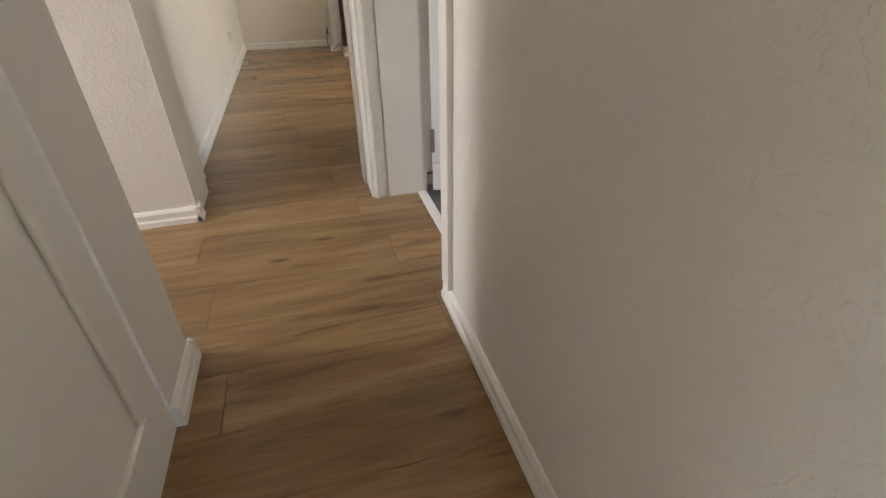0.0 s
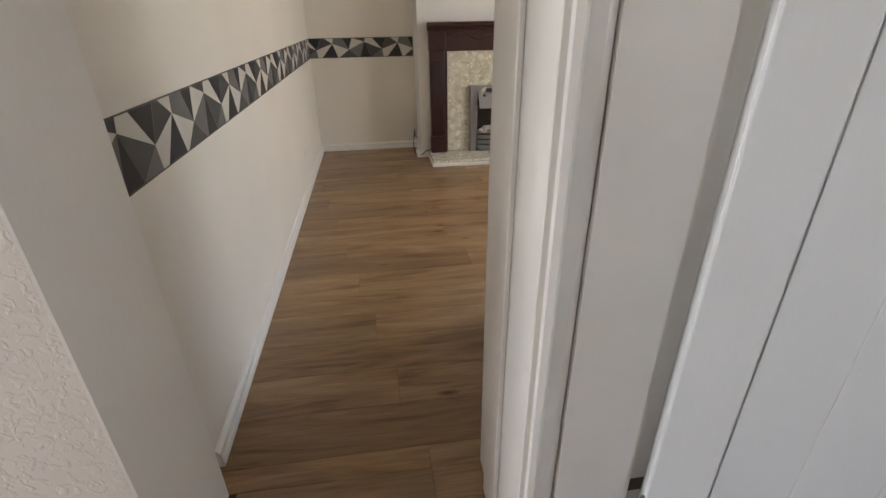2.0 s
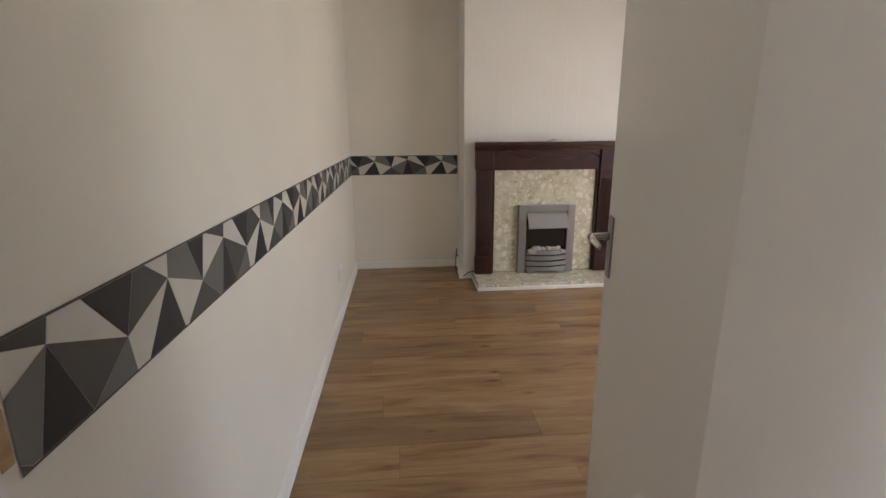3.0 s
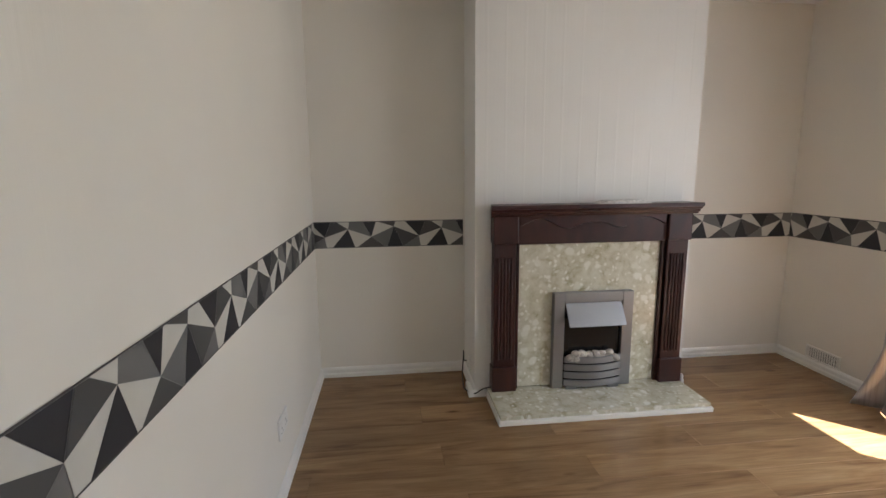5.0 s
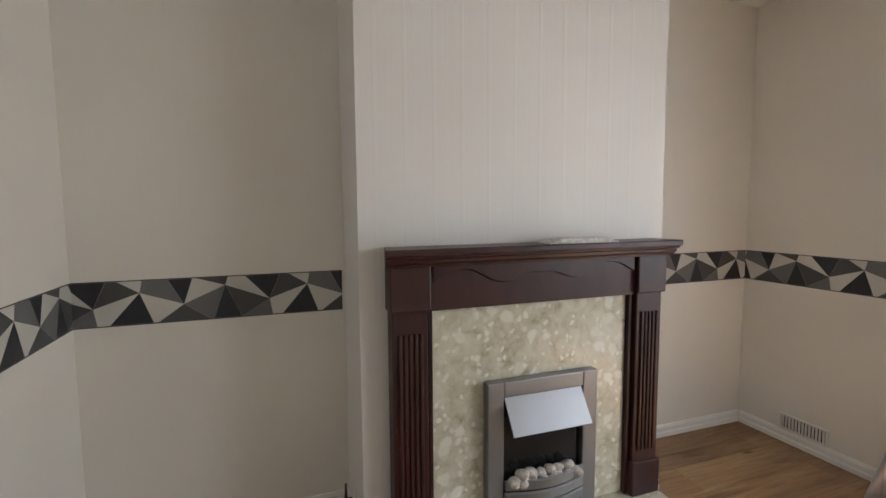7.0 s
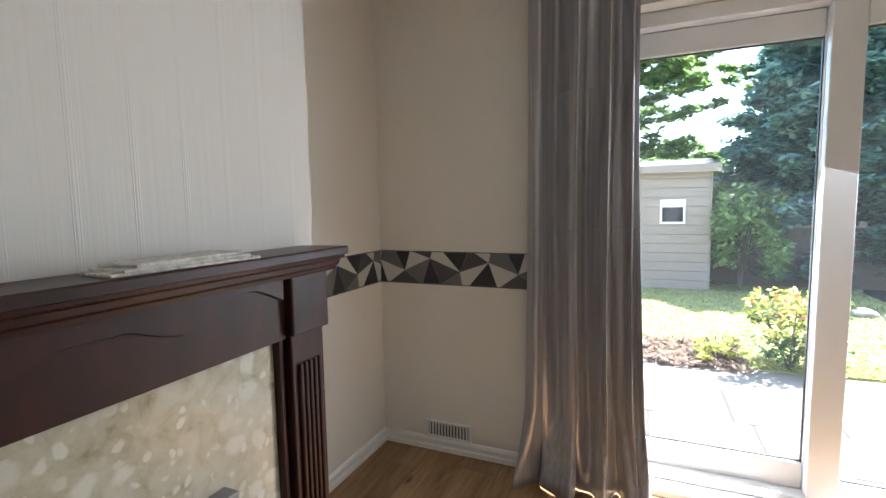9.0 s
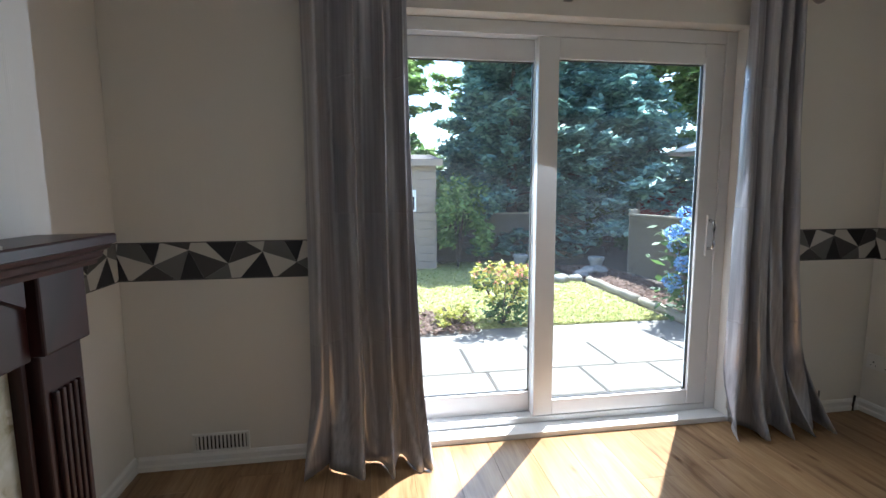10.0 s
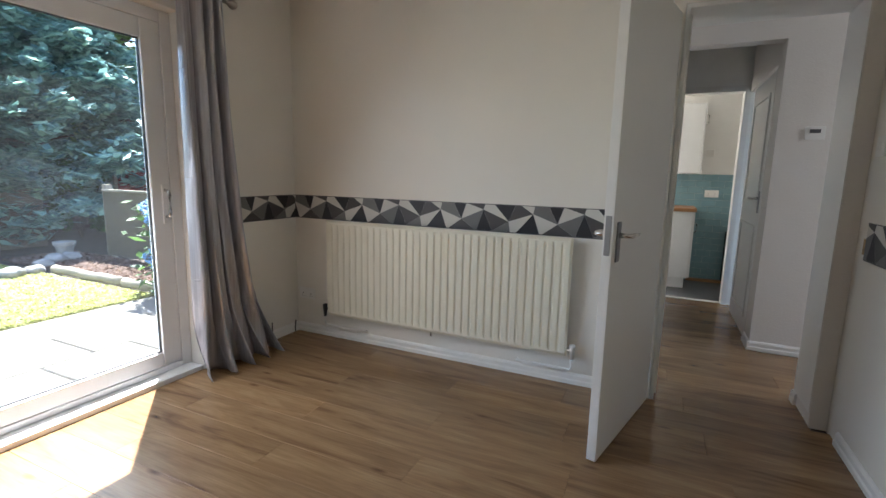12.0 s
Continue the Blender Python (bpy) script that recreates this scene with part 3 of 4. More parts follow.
# ---------------------------------------------------------------- curtains and rod
rod = empty("curtain_rod", "slim brushed nickel curtain rod with ball finials", "curtain rod", (E - 0.09, 2.0, 2.17))
bm = bmesh.new()
sweep(bm, [(0, -1.20, 0), (0, 1.20, 0)], 0.011, 12)
part("pole", bm, RODM, rod, smooth=True)
for s in (-1, 1):
    bm = bmesh.new()
    sweep(bm, [(0, s * 1.20, 0), (0, s * 1.215, 0), (0, s * 1.225, 0), (0, s * 1.245, 0), (0, s * 1.265, 0), (0, s * 1.28, 0)], [0.012, 0.012, 0.02, 0.028, 0.021, 0.005], 14)
    part("finial", bm, RODM, rod, smooth=True)
for y in (-1.12, 0.0, 1.12):
    bm = boxes((0.075, 0.089, y - 0.02, y + 0.02, -0.05, 0.03))
    sweep(bm, [(0.08, y, -0.012), (0.0, y, -0.014)], 0.006, 8)
    part("bracket", bm, RODM, rod)


def curtain(y0, y1, yb0, yb1, folds, seed, bias, label):
    """A hanging cloth with eyelet folds that spread and break on the floor."""
    rng = random.Random(seed)
    nu, nv = 150, 70
    ph = [rng.uniform(0, 6.28) for _ in range(8)]
    bm = bmesh.new()
    grid = []
    for j in range(nv + 1):
        v = j / nv
        z = 2.215 * (1 - v) + 0.006
        row = []
        for i in range(nu + 1):
            u = i / nu
            uu = u ** bias + 0.03 * math.sin(3.1 * v + 5 * u + ph[0]) * v
            lo = y0 + (yb0 - y0) * v ** 2.2
            hi = y1 + (yb1 - y1) * v ** 2.2
            amp = 0.046 - 0.008 * v + 0.014 * math.sin(11 * u + ph[7]) + 0.012 * math.sin(2.3 * v + 6 * u + ph[1])
            a = 2 * math.pi * folds * uu + 0.5 * math.sin(2 * v + ph[2])
            x = E - 0.09 + amp * math.sin(a) + 0.014 * math.sin(2.3 * a + 3 * v + ph[3]) * (0.3 + v)
            y = lo + (hi - lo) * u + 0.016 * math.cos(a * 1.0 + ph[4])
            crush = max(0.0, (v - 0.84) / 0.16)
            x -= 0.15 * crush ** 1.8 * (0.45 + 0.55 * math.sin(a + 1.2))
            y += crush * (u - 0.5) * 0.05 + crush * 0.02 * math.sin(7 * u * folds + ph[5])
            zz = z + 0.10 * crush * (1 - crush) * (1 + math.sin(1.7 * a + ph[6]))
            x += 0.0025 * math.sin(21 * v + 9 * u)
            row.append(bm.verts.new((min(x, E - 0.018), y, zz)))
        grid.append(row)
    for a, b in zip(grid, grid[1:]):
        for i in range(nu):
            bm.faces.new((a[i], a[i + 1], b[i + 1], b[i]))
    c = empty("curtain", label, "curtain", (0, 0, 0), "curtains of the patio door")
    ob = part("cloth", bm, SATIN, c, smooth=True)
    md = ob.modifiers.new("thickness", "SOLIDIFY")
    md.thickness = 0.0025
    for k in range(folds * 2):
        u = (k + 0.5) / (folds * 2)
        y = y0 + (y1 - y0) * u
        bm = bmesh.new()
        ring = [bm.verts.new((E - 0.09 + 0.026 * math.cos(t), y, 2.17 + 0.026 * math.sin(t))) for t in [2 * math.pi * q / 18 for q in range(18)]]
        ring2 = [bm.verts.new((E - 0.09 + 0.017 * math.cos(t), y + 0.004, 2.17 + 0.017 * math.sin(t))) for t in [2 * math.pi * q / 18 for q in range(18)]]
        for q in range(18):
            bm.faces.new((ring[q], ring[(q + 1) % 18], ring2[(q + 1) % 18], ring2[q]))
        part("eyelet", bm, RODM, c)
    return c


curtain(2.76, 3.20, 2.70, 3.23, 4, 3, 0.6, "silver-grey satin eyelet curtain creased and bunched on the floor")
curtain(0.83, 1.10, 0.58, 1.12, 4, 8, 0.9, "silver-grey satin eyelet curtain drawn back in folds")


# ---------------------------------------------------------------- wallpaper border
def border(name, length, place, label, seed):
    """A strip of dark, grey and cream triangles along a wall. place turns (along, height) into a point and way is out of the wall."""
    bm = bmesh.new()
    H = 0.161
    rep = 0.60
    hub, low, hub2, low2 = (142, 0.72), (282, 0.40), (422, 0.80), (577, 0.40)
    low0 = (0, 0.40)
    top = lambda x: (x, 1.0)
    foot = lambda x: (x, 0.0)
    shapes = [(0, top(492), top(617), low2), (1, top(40), top(75), hub, low0), (3, top(75), top(152), hub), (2, top(152), top(232), low, hub), (0, top(232), top(312), low),
              (3, top(312), top(325), hub2, low), (1, top(325), top(432), hub2), (3, top(432), top(492), low2, hub2), (2, low2, foot(477), foot(587)), (3, low0, foot(10), foot(47), hub),
              (0, hub, foot(47), foot(182)), (3, hub, foot(182), foot(197), low), (1, low, foot(197), foot(367)), (2, low, foot(367), foot(380), hub2), (0, hub2, foot(380), foot(477)), (1, hub2, foot(477), low2)]
    start = -(seed % rep) - rep
    off = start
    while off < length:
        for tone, *corners in shapes:
            pts = [Vector((off + x * rep / 577, v * H)) for x, v in corners]
            poly = pts
            for side in (0, 1):
                outp = []
                for q, r in zip(poly, poly[1:] + poly[:1]):
                    ins = (lambda p: p.x >= 0) if side == 0 else (lambda p: p.x <= length)
                    lim = 0 if side == 0 else length
                    if ins(q):
                        outp.append(q)
                    if ins(q) != ins(r):
                        k = (lim - q.x) / (r.x - q.x)
                        outp.append(q + (r - q) * k)
                poly = outp
                if not poly:
                    break
            if len(poly) < 3:
                continue
            c = sum(poly, Vector((0, 0))) / len(poly)
            f = bm.faces.new([bm.verts.new(place(*(p + (c - p).normalized() * min(0.0008, (c - p).length * 0.3)), 0.0022)) for p in poly])
            f.material_index = tone
        off += rep
    f = bm.faces.new([bm.verts.new(place(a, b, 0.0012)) for a, b in ((0, 0), (length, 0), (length, H), (0, H))])
    f.material_index = 4
    for z in (-0.004, H):
        f = bm.faces.new([bm.verts.new(place(a, b, 0.0018)) for a, b in ((0, z), (length, z), (length, z + 0.004), (0, z + 0.004))])
        f.material_index = 1
    ob = mesh_ob(name, bm, BAND)
    return tagged(ob, label, "wallpaper border", "wallpaper border strips")


BZ = 0.875
TEXT = "black, grey and cream geometric triangle wallpaper border"
border("wallpaper_border", N - 0.235, lambda a, b, d: (W + d, 0.235 + a, BZ + b), TEXT, 0.535 - N + 0.235)
border("wallpaper_border", BX0 - 0.01, lambda a, b, d: (a, N - d, BZ + b), TEXT, 0.535)
border("wallpaper_border", E - BX1, lambda a, b, d: (BX1 + a, N - d, BZ + b), TEXT, 0.148 - 0.94)
border("wallpaper_border", N - 3.16, lambda a, b, d: (E - d, N - a, BZ + b), TEXT, 0.148)
border("wallpaper_border", 1.0 - S, lambda a, b, d: (E - d, 1.0 - a, BZ + b), TEXT, 0.148 - 0.86)
border("wallpaper_border", E - 0.93, lambda a, b, d: (E - a, S + d, BZ + b), TEXT, 0.148)


# ---------------------------------------------------------------- fireplace
def fireplace():
    f = empty("fireplace_surround", "dark mahogany fireplace surround with fluted legs and a carved frieze", "fireplace", (1.655, BY, 0))
    L = lambda x: x - 1.655
    bx = lambda x0, x1, y0, y1, z0, z1: (L(x0), L(x1), y0 - BY, y1 - BY, z0, z1)
    yb = BY - 0.003
    for x0, x1 in ((1.055, 1.20), (2.10, 2.245)):
        leg = part("leg", rounded(bx(x0 + 0.008, x1 - 0.008, BY - 0.074, yb, 0.20, 0.94), width=0.004), WOOD, f)
        part("plinth_block", rounded(bx(x0, x1, BY - 0.088, yb, 0.052, 0.205), width=0.005), WOOD, leg)
        part("cap_block", rounded(bx(x0, x1, BY - 0.09, yb, 0.94, 1.098), width=0.005), WOOD, leg)
        w = (x1 - x0 - 0.05) / 5
        for k in range(5):
            xa = x0 + 0.025 + k * w
            part("reed", rounded(bx(xa + 0.003, xa + w - 0.004, BY - 0.084, BY - 0.0735, 0.25, 0.86), width=0.003), WOOD, leg)
    for x0, x1 in ((1.20, 1.215), (2.085, 2.10)):
        part("inner_cheek", rounded(bx(x0, x1, BY - 0.055, yb, 0.052, 0.936), width=0.002, segments=1), WOOD, f)
    part("frieze", rounded(bx(1.2005, 2.0995, BY - 0.066, yb, 0.934, 1.098), width=0.003), WOOD, f)
    bm = bmesh.new()
    n = 44
    top, low = [], []
    for k in range(n + 1):
        u = k / n
        a = abs(2 * u - 1)
        dip = 0.035 * math.sin(max(0, a - 0.12) * 7.0) * math.exp(-3 * (a - 0.55) ** 2) + 0.05 * max(0, a - 0.72) ** 0.8
        z = 1.056 - dip * (1 if a > 0.12 else 0.6)
        x = L(1.215 + 0.87 * u)
        top.append((x, 1.095))
        low.append((x, min(z, 1.08)))
    ft = [bm.verts.new((x, -0.077, z)) for x, z in top]
    fl = [bm.verts.new((x, -0.077, z)) for x, z in low]
    bl = [bm.verts.new((x, -0.0655, z - 0.004)) for x, z in low]
    for k in range(n):
        bm.faces.new((ft[k], ft[k + 1], fl[k + 1], fl[k]))
        bm.faces.new((fl[k], fl[k + 1], bl[k + 1], bl[k]))
    part("carved_apron", bm, WOOD, f)
    prof = [(y * 0.86, z - 0.022) for y, z in [(0.0, 1.118), (-0.118, 1.118), (-0.122, 1.128), (-0.132, 1.134), (-0.136, 1.146), (-0.15, 1.152), (-0.154, 1.160), (-0.165, 1.163), (-0.165, 1.180), (-0.162, 1.184), (0.0, 1.184)]]
    bm = bmesh.new()
    r0 = []
    for s in (-1, 1):
        r0.append([bm.verts.new((s * (0.595 + (-y) * 0.18) - 0.004, y - 0.003, z)) for y, z in prof])
    k = len(prof)
    for i in range(k):
        bm.faces.new((r0[0][i], r0[0][(i + 1) % k], r0[1][(i + 1) % k], r0[1][i]))
    bm.faces.new(r0[0])
    bm.faces.new(r0[1][::-1])
    part("mantel_shelf", bm, WOOD, f)
    return f


fireplace()
back = tagged(mesh_ob("marble_back_panel", rounded((1.2155, 2.0845, BY - 0.035, BY - 0.003, 0.055, 0.936), width=0.002, segments=1), MARBLE), "polished cream marble back panel with pale stones", "fireplace panel")
hearth = empty("hearth", "polished cream marble hearth slab with a white edge", "hearth", (1.65, 3.45, 0))
prof = [(1.03, 3.25), (2.262, 3.25), (2.262, BY - 0.004), (1.03, BY - 0.004)]
bm = boxes((1.03 - 1.65, 2.262 - 1.65, 3.25 - 3.45, BY - 0.004 - 3.45, 0.0, 0.026))
part("base_trim", soften(bm, 0.002, 1), GLOSS, hearth, "white painted edge")
part("slab", rounded((1.04 - 1.65, 2.252 - 1.65, 3.262 - 3.45, BY - 0.005 - 3.45, 0.0265, 0.05), width=0.004), MARBLE, hearth)
structure("pipe_boxing", rounded((0.925, BX0 - 0.002, BY - 0.03, BY + 0.10, 0.0, 0.045), (BX0 - 0.002, 1.028, BY - 0.03, BY - 0.002, 0.0, 0.045), width=0.003), GLOSS, "white skirting return beside the hearth", "skirting")

# inset electric fire
fire = empty("electric_fire", "brushed steel inset electric fire with white pebbles", "fire", (1.668, 3.59, 0.0505))
yf = -0.0005
bm = bmesh.new()
for a, b, c, d in ((-0.245, -0.178, 0.0, 0.59), (0.178, 0.245, 0.0, 0.59), (-0.1775, 0.1775, 0.53, 0.59)):
    box(bm, a, b, -0.045, yf, c, d)
part("outer_frame", soften(bm, 0.004, 2), STEEL, fire)
part("side_shroud", rounded((-0.236, 0.236, -0.02, yf - 0.001, 0.005, 0.585), width=0.002, segments=1), BLACK, fire)
bm = bmesh.new()
v = [bm.verts.new(p) for p in ((-0.172, -0.03, 0.535), (0.172, -0.03, 0.535), (0.172, -0.115, 0.405), (-0.172, -0.115, 0.405), (-0.172, -0.03, 0.525), (0.172, -0.03, 0.525), (0.172, -0.108, 0.400), (-0.172, -0.108, 0.400))]
for q in ((0, 1, 2, 3), (7, 6, 5, 4), (0, 3, 7, 4), (1, 5, 6, 2), (3, 2, 6, 7), (0, 4, 5, 1)):
    bm.faces.new([v[i] for i in q])
part("hood", bm, STEEL, fire)
bm = bmesh.new()
m_glass = [bm.verts.new((x, -0.0225 - 0.0 * x, z)) for x, z in ((-0.176, 0.16), (0.176, 0.16), (0.176, 0.45), (-0.176, 0.45))]
bm.faces.new(m_glass)
part("back_glass", bm, BLACK, fire, "glossy black flame screen")
for k in range(4):
    z0 = 0.02 + k * 0.048
    bm = bmesh.new()
    r = []
    for q in range(13):
        u = q / 12
        x = -0.176 + 0.352 * u
        y = -0.055 - 0.035 * math.sin(math.pi * u)
        r.append([bm.verts.new((x, y + dy, z)) for dy, z in ((0, z0), (-0.004, z0 + 0.006), (-0.004, z0 + 0.036), (0.004, z0 + 0.041), (0.012, z0 + 0.036), (0.012, z0 + 0.004))])
    for a, b in zip(r, r[1:]):
        for i in range(6):
            bm.faces.new((a[i], a[(i + 1) % 6], b[(i + 1) % 6], b[i]))
    bm.faces.new(r[0])
    bm.faces.new(r[-1][::-1])
    part("front_bar", bm, STEEL, fire)
for s in (-1, 1):
    part("front_foot", rounded((s * 0.13 - 0.035, s * 0.13 + 0.035, -0.07, -0.022, 0.0, 0.022), width=0.003), STEEL, fire)
part("fuel_bed", rounded((-0.175, 0.175, -0.05, -0.024, 0.022, 0.165), width=0.003, segments=1), BLACK, fire)
rng = random.Random(5)
pebble_n = 0
for row in range(2):
    for k in range(8 - 2 * row):
        bm = bmesh.new()
        bmesh.ops.create_icosphere(bm, subdivisions=2, radius=0.026)
        sx, sy, sz = rng.uniform(0.8, 1.25), rng.uniform(0.7, 0.95), rng.uniform(0.6, 0.9)
        for q in bm.verts:
            nn = 1 + 0.22 * noise.noise(q.co * 40 + Vector((row * 9, k * 7, 1)))
            q.co = Vector((q.co.x * sx, q.co.y * sy, q.co.z * sz)) * nn
        p = part("pebble", bm, PEBBLE, fire, smooth=True)
        p.location = (-0.145 + k * 0.041 + row * 0.04 + rng.uniform(-0.006, 0.006), -0.062 + 0.004 * row + 0.5 * rng.uniform(-0.01, 0.01), 0.192 + row * 0.027 + rng.uniform(-0.003, 0.003))
        p.rotation_euler = (rng.uniform(-0.4, 0.4), rng.uniform(-0.4, 0.4), rng.uniform(0, 3))

# papers on the mantel
pp = empty("newspapers", "folded newspapers lying on the mantel shelf", "newspaper", (1.80, BY - 0.094, 1.1622))
for k in range(3):
    s = part("sheet", rounded((-0.15 + 0.012 * k, 0.15 - 0.02 * k, -0.045, 0.045, 0.0065 * k, 0.0065 * k + 0.006), width=0.001, segments=1), PAPER, pp)
    s.rotation_euler = (0, 0, radians(-3 + 4 * k))

# ---------------------------------------------------------------- sockets, switch, vent, cable, thermostat
def plate(name, m, w, h, label, category, kind):
    p = empty(name, label, category)
    p.matrix_world = m
    part("plate", rounded((-w / 2, w / 2, 0, 0.009, -h / 2, h / 2), width=0.003), PLASTIC, p)
    if kind == "socket":
        for x in ((-w / 4, w / 4) if w > 0.1 else (0,)):
            part("rocker", rounded((x - 0.006, x + 0.006, 0.0092, 0.012, h / 2 - 0.03, h / 2 - 0.012), width=0.001, segments=1), PLASTIC, p)
            bm = boxes((x - 0.003, x + 0.003, 0.0088, 0.0095, -0.006, 0.004), (x - 0.014, x - 0.008, 0.0088, 0.0095, -0.022, -0.018), (x + 0.008, x + 0.014, 0.0088, 0.0095, -0.022, -0.018))
            part("pin_hole", bm, CABLE, p)
    if kind == "switch":
        part("rocker", rounded((-0.012, 0.012, 0.0092, 0.014, -0.02, 0.02), width=0.002), PLASTIC, p)
    return p


plate("wall_socket", pose(W, 2.9, 0.30, 0, 0, -90), 0.146, 0.086, "white double wall socket above the skirting", "socket", "socket")
plate("wall_socket", pose(E - 0.1, S, 0.30), 0.146, 0.086, "white double wall socket low on the wall", "socket", "socket")
plate("wall_socket", pose(BX0, 3.80, 0.13, 0, 0, 90), 0.086, 0.086, "white single wall socket beside the chimney breast", "socket", "socket")
plate("light_switch", pose(W, 0.24, 1.37, 0, 0, -90), 0.086, 0.086, "white single light switch by the doorway", "switch", "switch")
thermo = plate("thermostat", pose(-0.04, HWY, 1.53), 0.11, 0.085, "white wall thermostat with a small grey display", "thermostat", "plain")
part("display", rounded((-0.03, 0.03, 0.0092, 0.012, 0.0, 0.025), width=0.001, segments=1), SLATE, thermo)
keep = tagged(mesh_ob("strike_plate", rounded((0.0008, 0.0030, 0.212, 0.231, 0.895, 0.965), width=0.001, segments=1), RAWWOOD), "chipped bare wood patch at the door jamb", "latch patch")
vent = empty("air_vent", "white louvred plastic air vent above the skirting", "air vent", (E, 3.63, 0.112))
part("backing", boxes((-0.004, -0.001, -0.11, 0.11, -0.036, 0.036)), CABLE, vent)
bm = boxes((-0.012, -0.0005, -0.125, 0.125, 0.034, 0.045), (-0.012, -0.0005, -0.125, 0.125, -0.045, -0.034), (-0.012, -0.0005, -0.125, -0.111, -0.0335, 0.0335), (-0.012, -0.0005, 0.111, 0.125, -0.0335, 0.0335))
part("frame", soften(bm, 0.002, 1), PLASTIC, vent)
for k in range(13):
    y = -0.102 + k * 0.017
    part("slat", boxes((-0.011, -0.0042, y - 0.004, y + 0.004, -0.0335, 0.0335)), PLASTIC, vent)

cable = tagged(mesh_ob("power_cable", sweep(bmesh.new(), [(BX0 - 0.02, 3.80, 0.15), (BX0 - 0.04, 3.79, 0.16), (BX0 - 0.045, 3.77, 0.23), (BX0 - 0.05, 3.74, 0.21), (BX0 - 0.065, 3.70, 0.10), (BX0 - 0.06, 3.67, 0.03),
     (BX0 - 0.03, 3.63, 0.012), (BX0 + 0.0, 3.585, 0.03), (BX0 + 0.04, 3.57, 0.065), (BX0 + 0.08, 3.565, 0.075), (BX0 + 0.094, 3.565, 0.075)], 0.004, 8), CABLE, True), "black power cable looped to the fire", "cable")

tagged(mesh_ob("cable_stub", sweep(bmesh.new(), [(E - 0.02, 0.47, 0.0), (E - 0.012, 0.465, 0.05), (E - 0.010, 0.46, 0.13)], 0.004, 8), CABLE, True), "short black cable rising from the skirting", "cable")
tagged(mesh_ob("cable_stub", sweep(bmesh.new(), [(E - 0.02, 0.24, 0.0), (E - 0.015, 0.235, 0.03), (E - 0.010, 0.22, 0.085)], 0.006, 8), CABLE, True), "short black cable end in the corner", "cable")

# ---------------------------------------------------------------- radiator
def radiator(x0, x1, z0, z1):
    r = empty("radiator", "cream single-panel ribbed wall radiator with pipes and valves", "radiator", ((x0 + x1) / 2, S, 0))
    cx = (x0 + x1) / 2
    y0, y1 = 0.045, 0.06
    bm = bmesh.new()
    pitch = 0.05
    n = int((x1 - x0 - 0.06) / pitch)
    pts = [(x0 - cx, 0.062), (x0 - cx + 0.012, 0.078)]
    sx = (x0 - cx) + (x1 - x0 - n * pitch) / 2
    for k in range(n):
        a = sx + k * pitch
        pts += [(a + 0.006, 0.078), (a + 0.014, 0.070), (a + 0.022, 0.070), (a + 0.030, 0.078)]
    pts += [(x1 - cx - 0.012, 0.078), (x1 - cx, 0.062)]
    zs = [(z0 + 0.0, -0.012), (z0 + 0.02, 0.0), (z0 + 0.05, 0.001), (z1 - 0.05, 0.001), (z1 - 0.02, 0.0), (z1, -0.012)]
    rows = []
    for i, (z, dy) in enumerate(zs):
        flat = i in (0, 1, 4, 5)
        rows.append([bm.verts.new((x, (0.078 if flat and 0 < j < len(pts) - 1 else y) + dy, z)) for j, (x, y) in enumerate(pts)])
    for a, b in zip(rows, rows[1:]):
        for i in range(len(pts) - 1):
            bm.faces.new((a[i], a[i + 1], b[i + 1], b[i]))
    part("front_panel", bm, RADWHITE, r)
    part("back_panel", rounded((x0 - cx + 0.002, x1 - cx - 0.002, 0.048, 0.058, z0 + 0.004, z1 - 0.004), width=0.003), RADWHITE, r)
    for s in (x0 - cx + 0.15, x1 - cx - 0.15):
        part("wall_bracket", boxes((s - 0.02, s + 0.02, 0.001, 0.0475, z0 + 0.05, z1 - 0.1)), RADWHITE, r)
    for s, xa in ((-1, x0 - cx), (1, x1 - cx)):
        bm = bmesh.new()
        sweep(bm, [(xa, 0.055, z0 + 0.04), (xa + s * 0.035, 0.055, z0 + 0.04)], 0.011)
        sweep(bm, [(xa + s * 0.03, 0.055, z0 + 0.07), (xa + s * 0.03, 0.055, z0 + 0.055), (xa + s * 0.03, 0.055, z0 - 0.02)], [0.017, 0.017, 0.010])
        part("valve", bm, GLOSS if s < 0 else CABLE, r, smooth=True)
        bm = bmesh.new()
        sweep(bm, [(xa + s * 0.03, 0.055, z0 - 0.02), (xa + s * 0.03, 0.055, 0.11), (xa + s * 0.02, 0.05, 0.10), (xa - s * 0.28, 0.04, 0.10), (xa - s * 0.30, 0.03, 0.095), (xa - s * 0.30, 0.002, 0.09)], 0.0075, 10)
        sweep(bm, [(xa + s * 0.0, 0.03, 0.082), (xa - s * 0.27, 0.025, 0.082)], 0.0075, 10)
        part("pipe", bm, GLOSS, r, smooth=True)
    bm = bmesh.new()
    sweep(bm, [(0.02 - 0.0, 0.055, z0), (0.02, 0.055, z0 - 0.03)], 0.006)
    part("bleed_stub", bm, CHROME, r, smooth=True)
    return r


radiator(1.265, 2.98, 0.185, 0.875)

# ---------------------------------------------------------------- kitchen glimpse
wallt = structure("kitchen_tiled_wall", boxes((-0.45, 2.35, -3.478, -3.472, 0.0, 1.275)), AQUAGROUT, "aqua brick-bond wall tiles in the kitchen", "wall tiles")


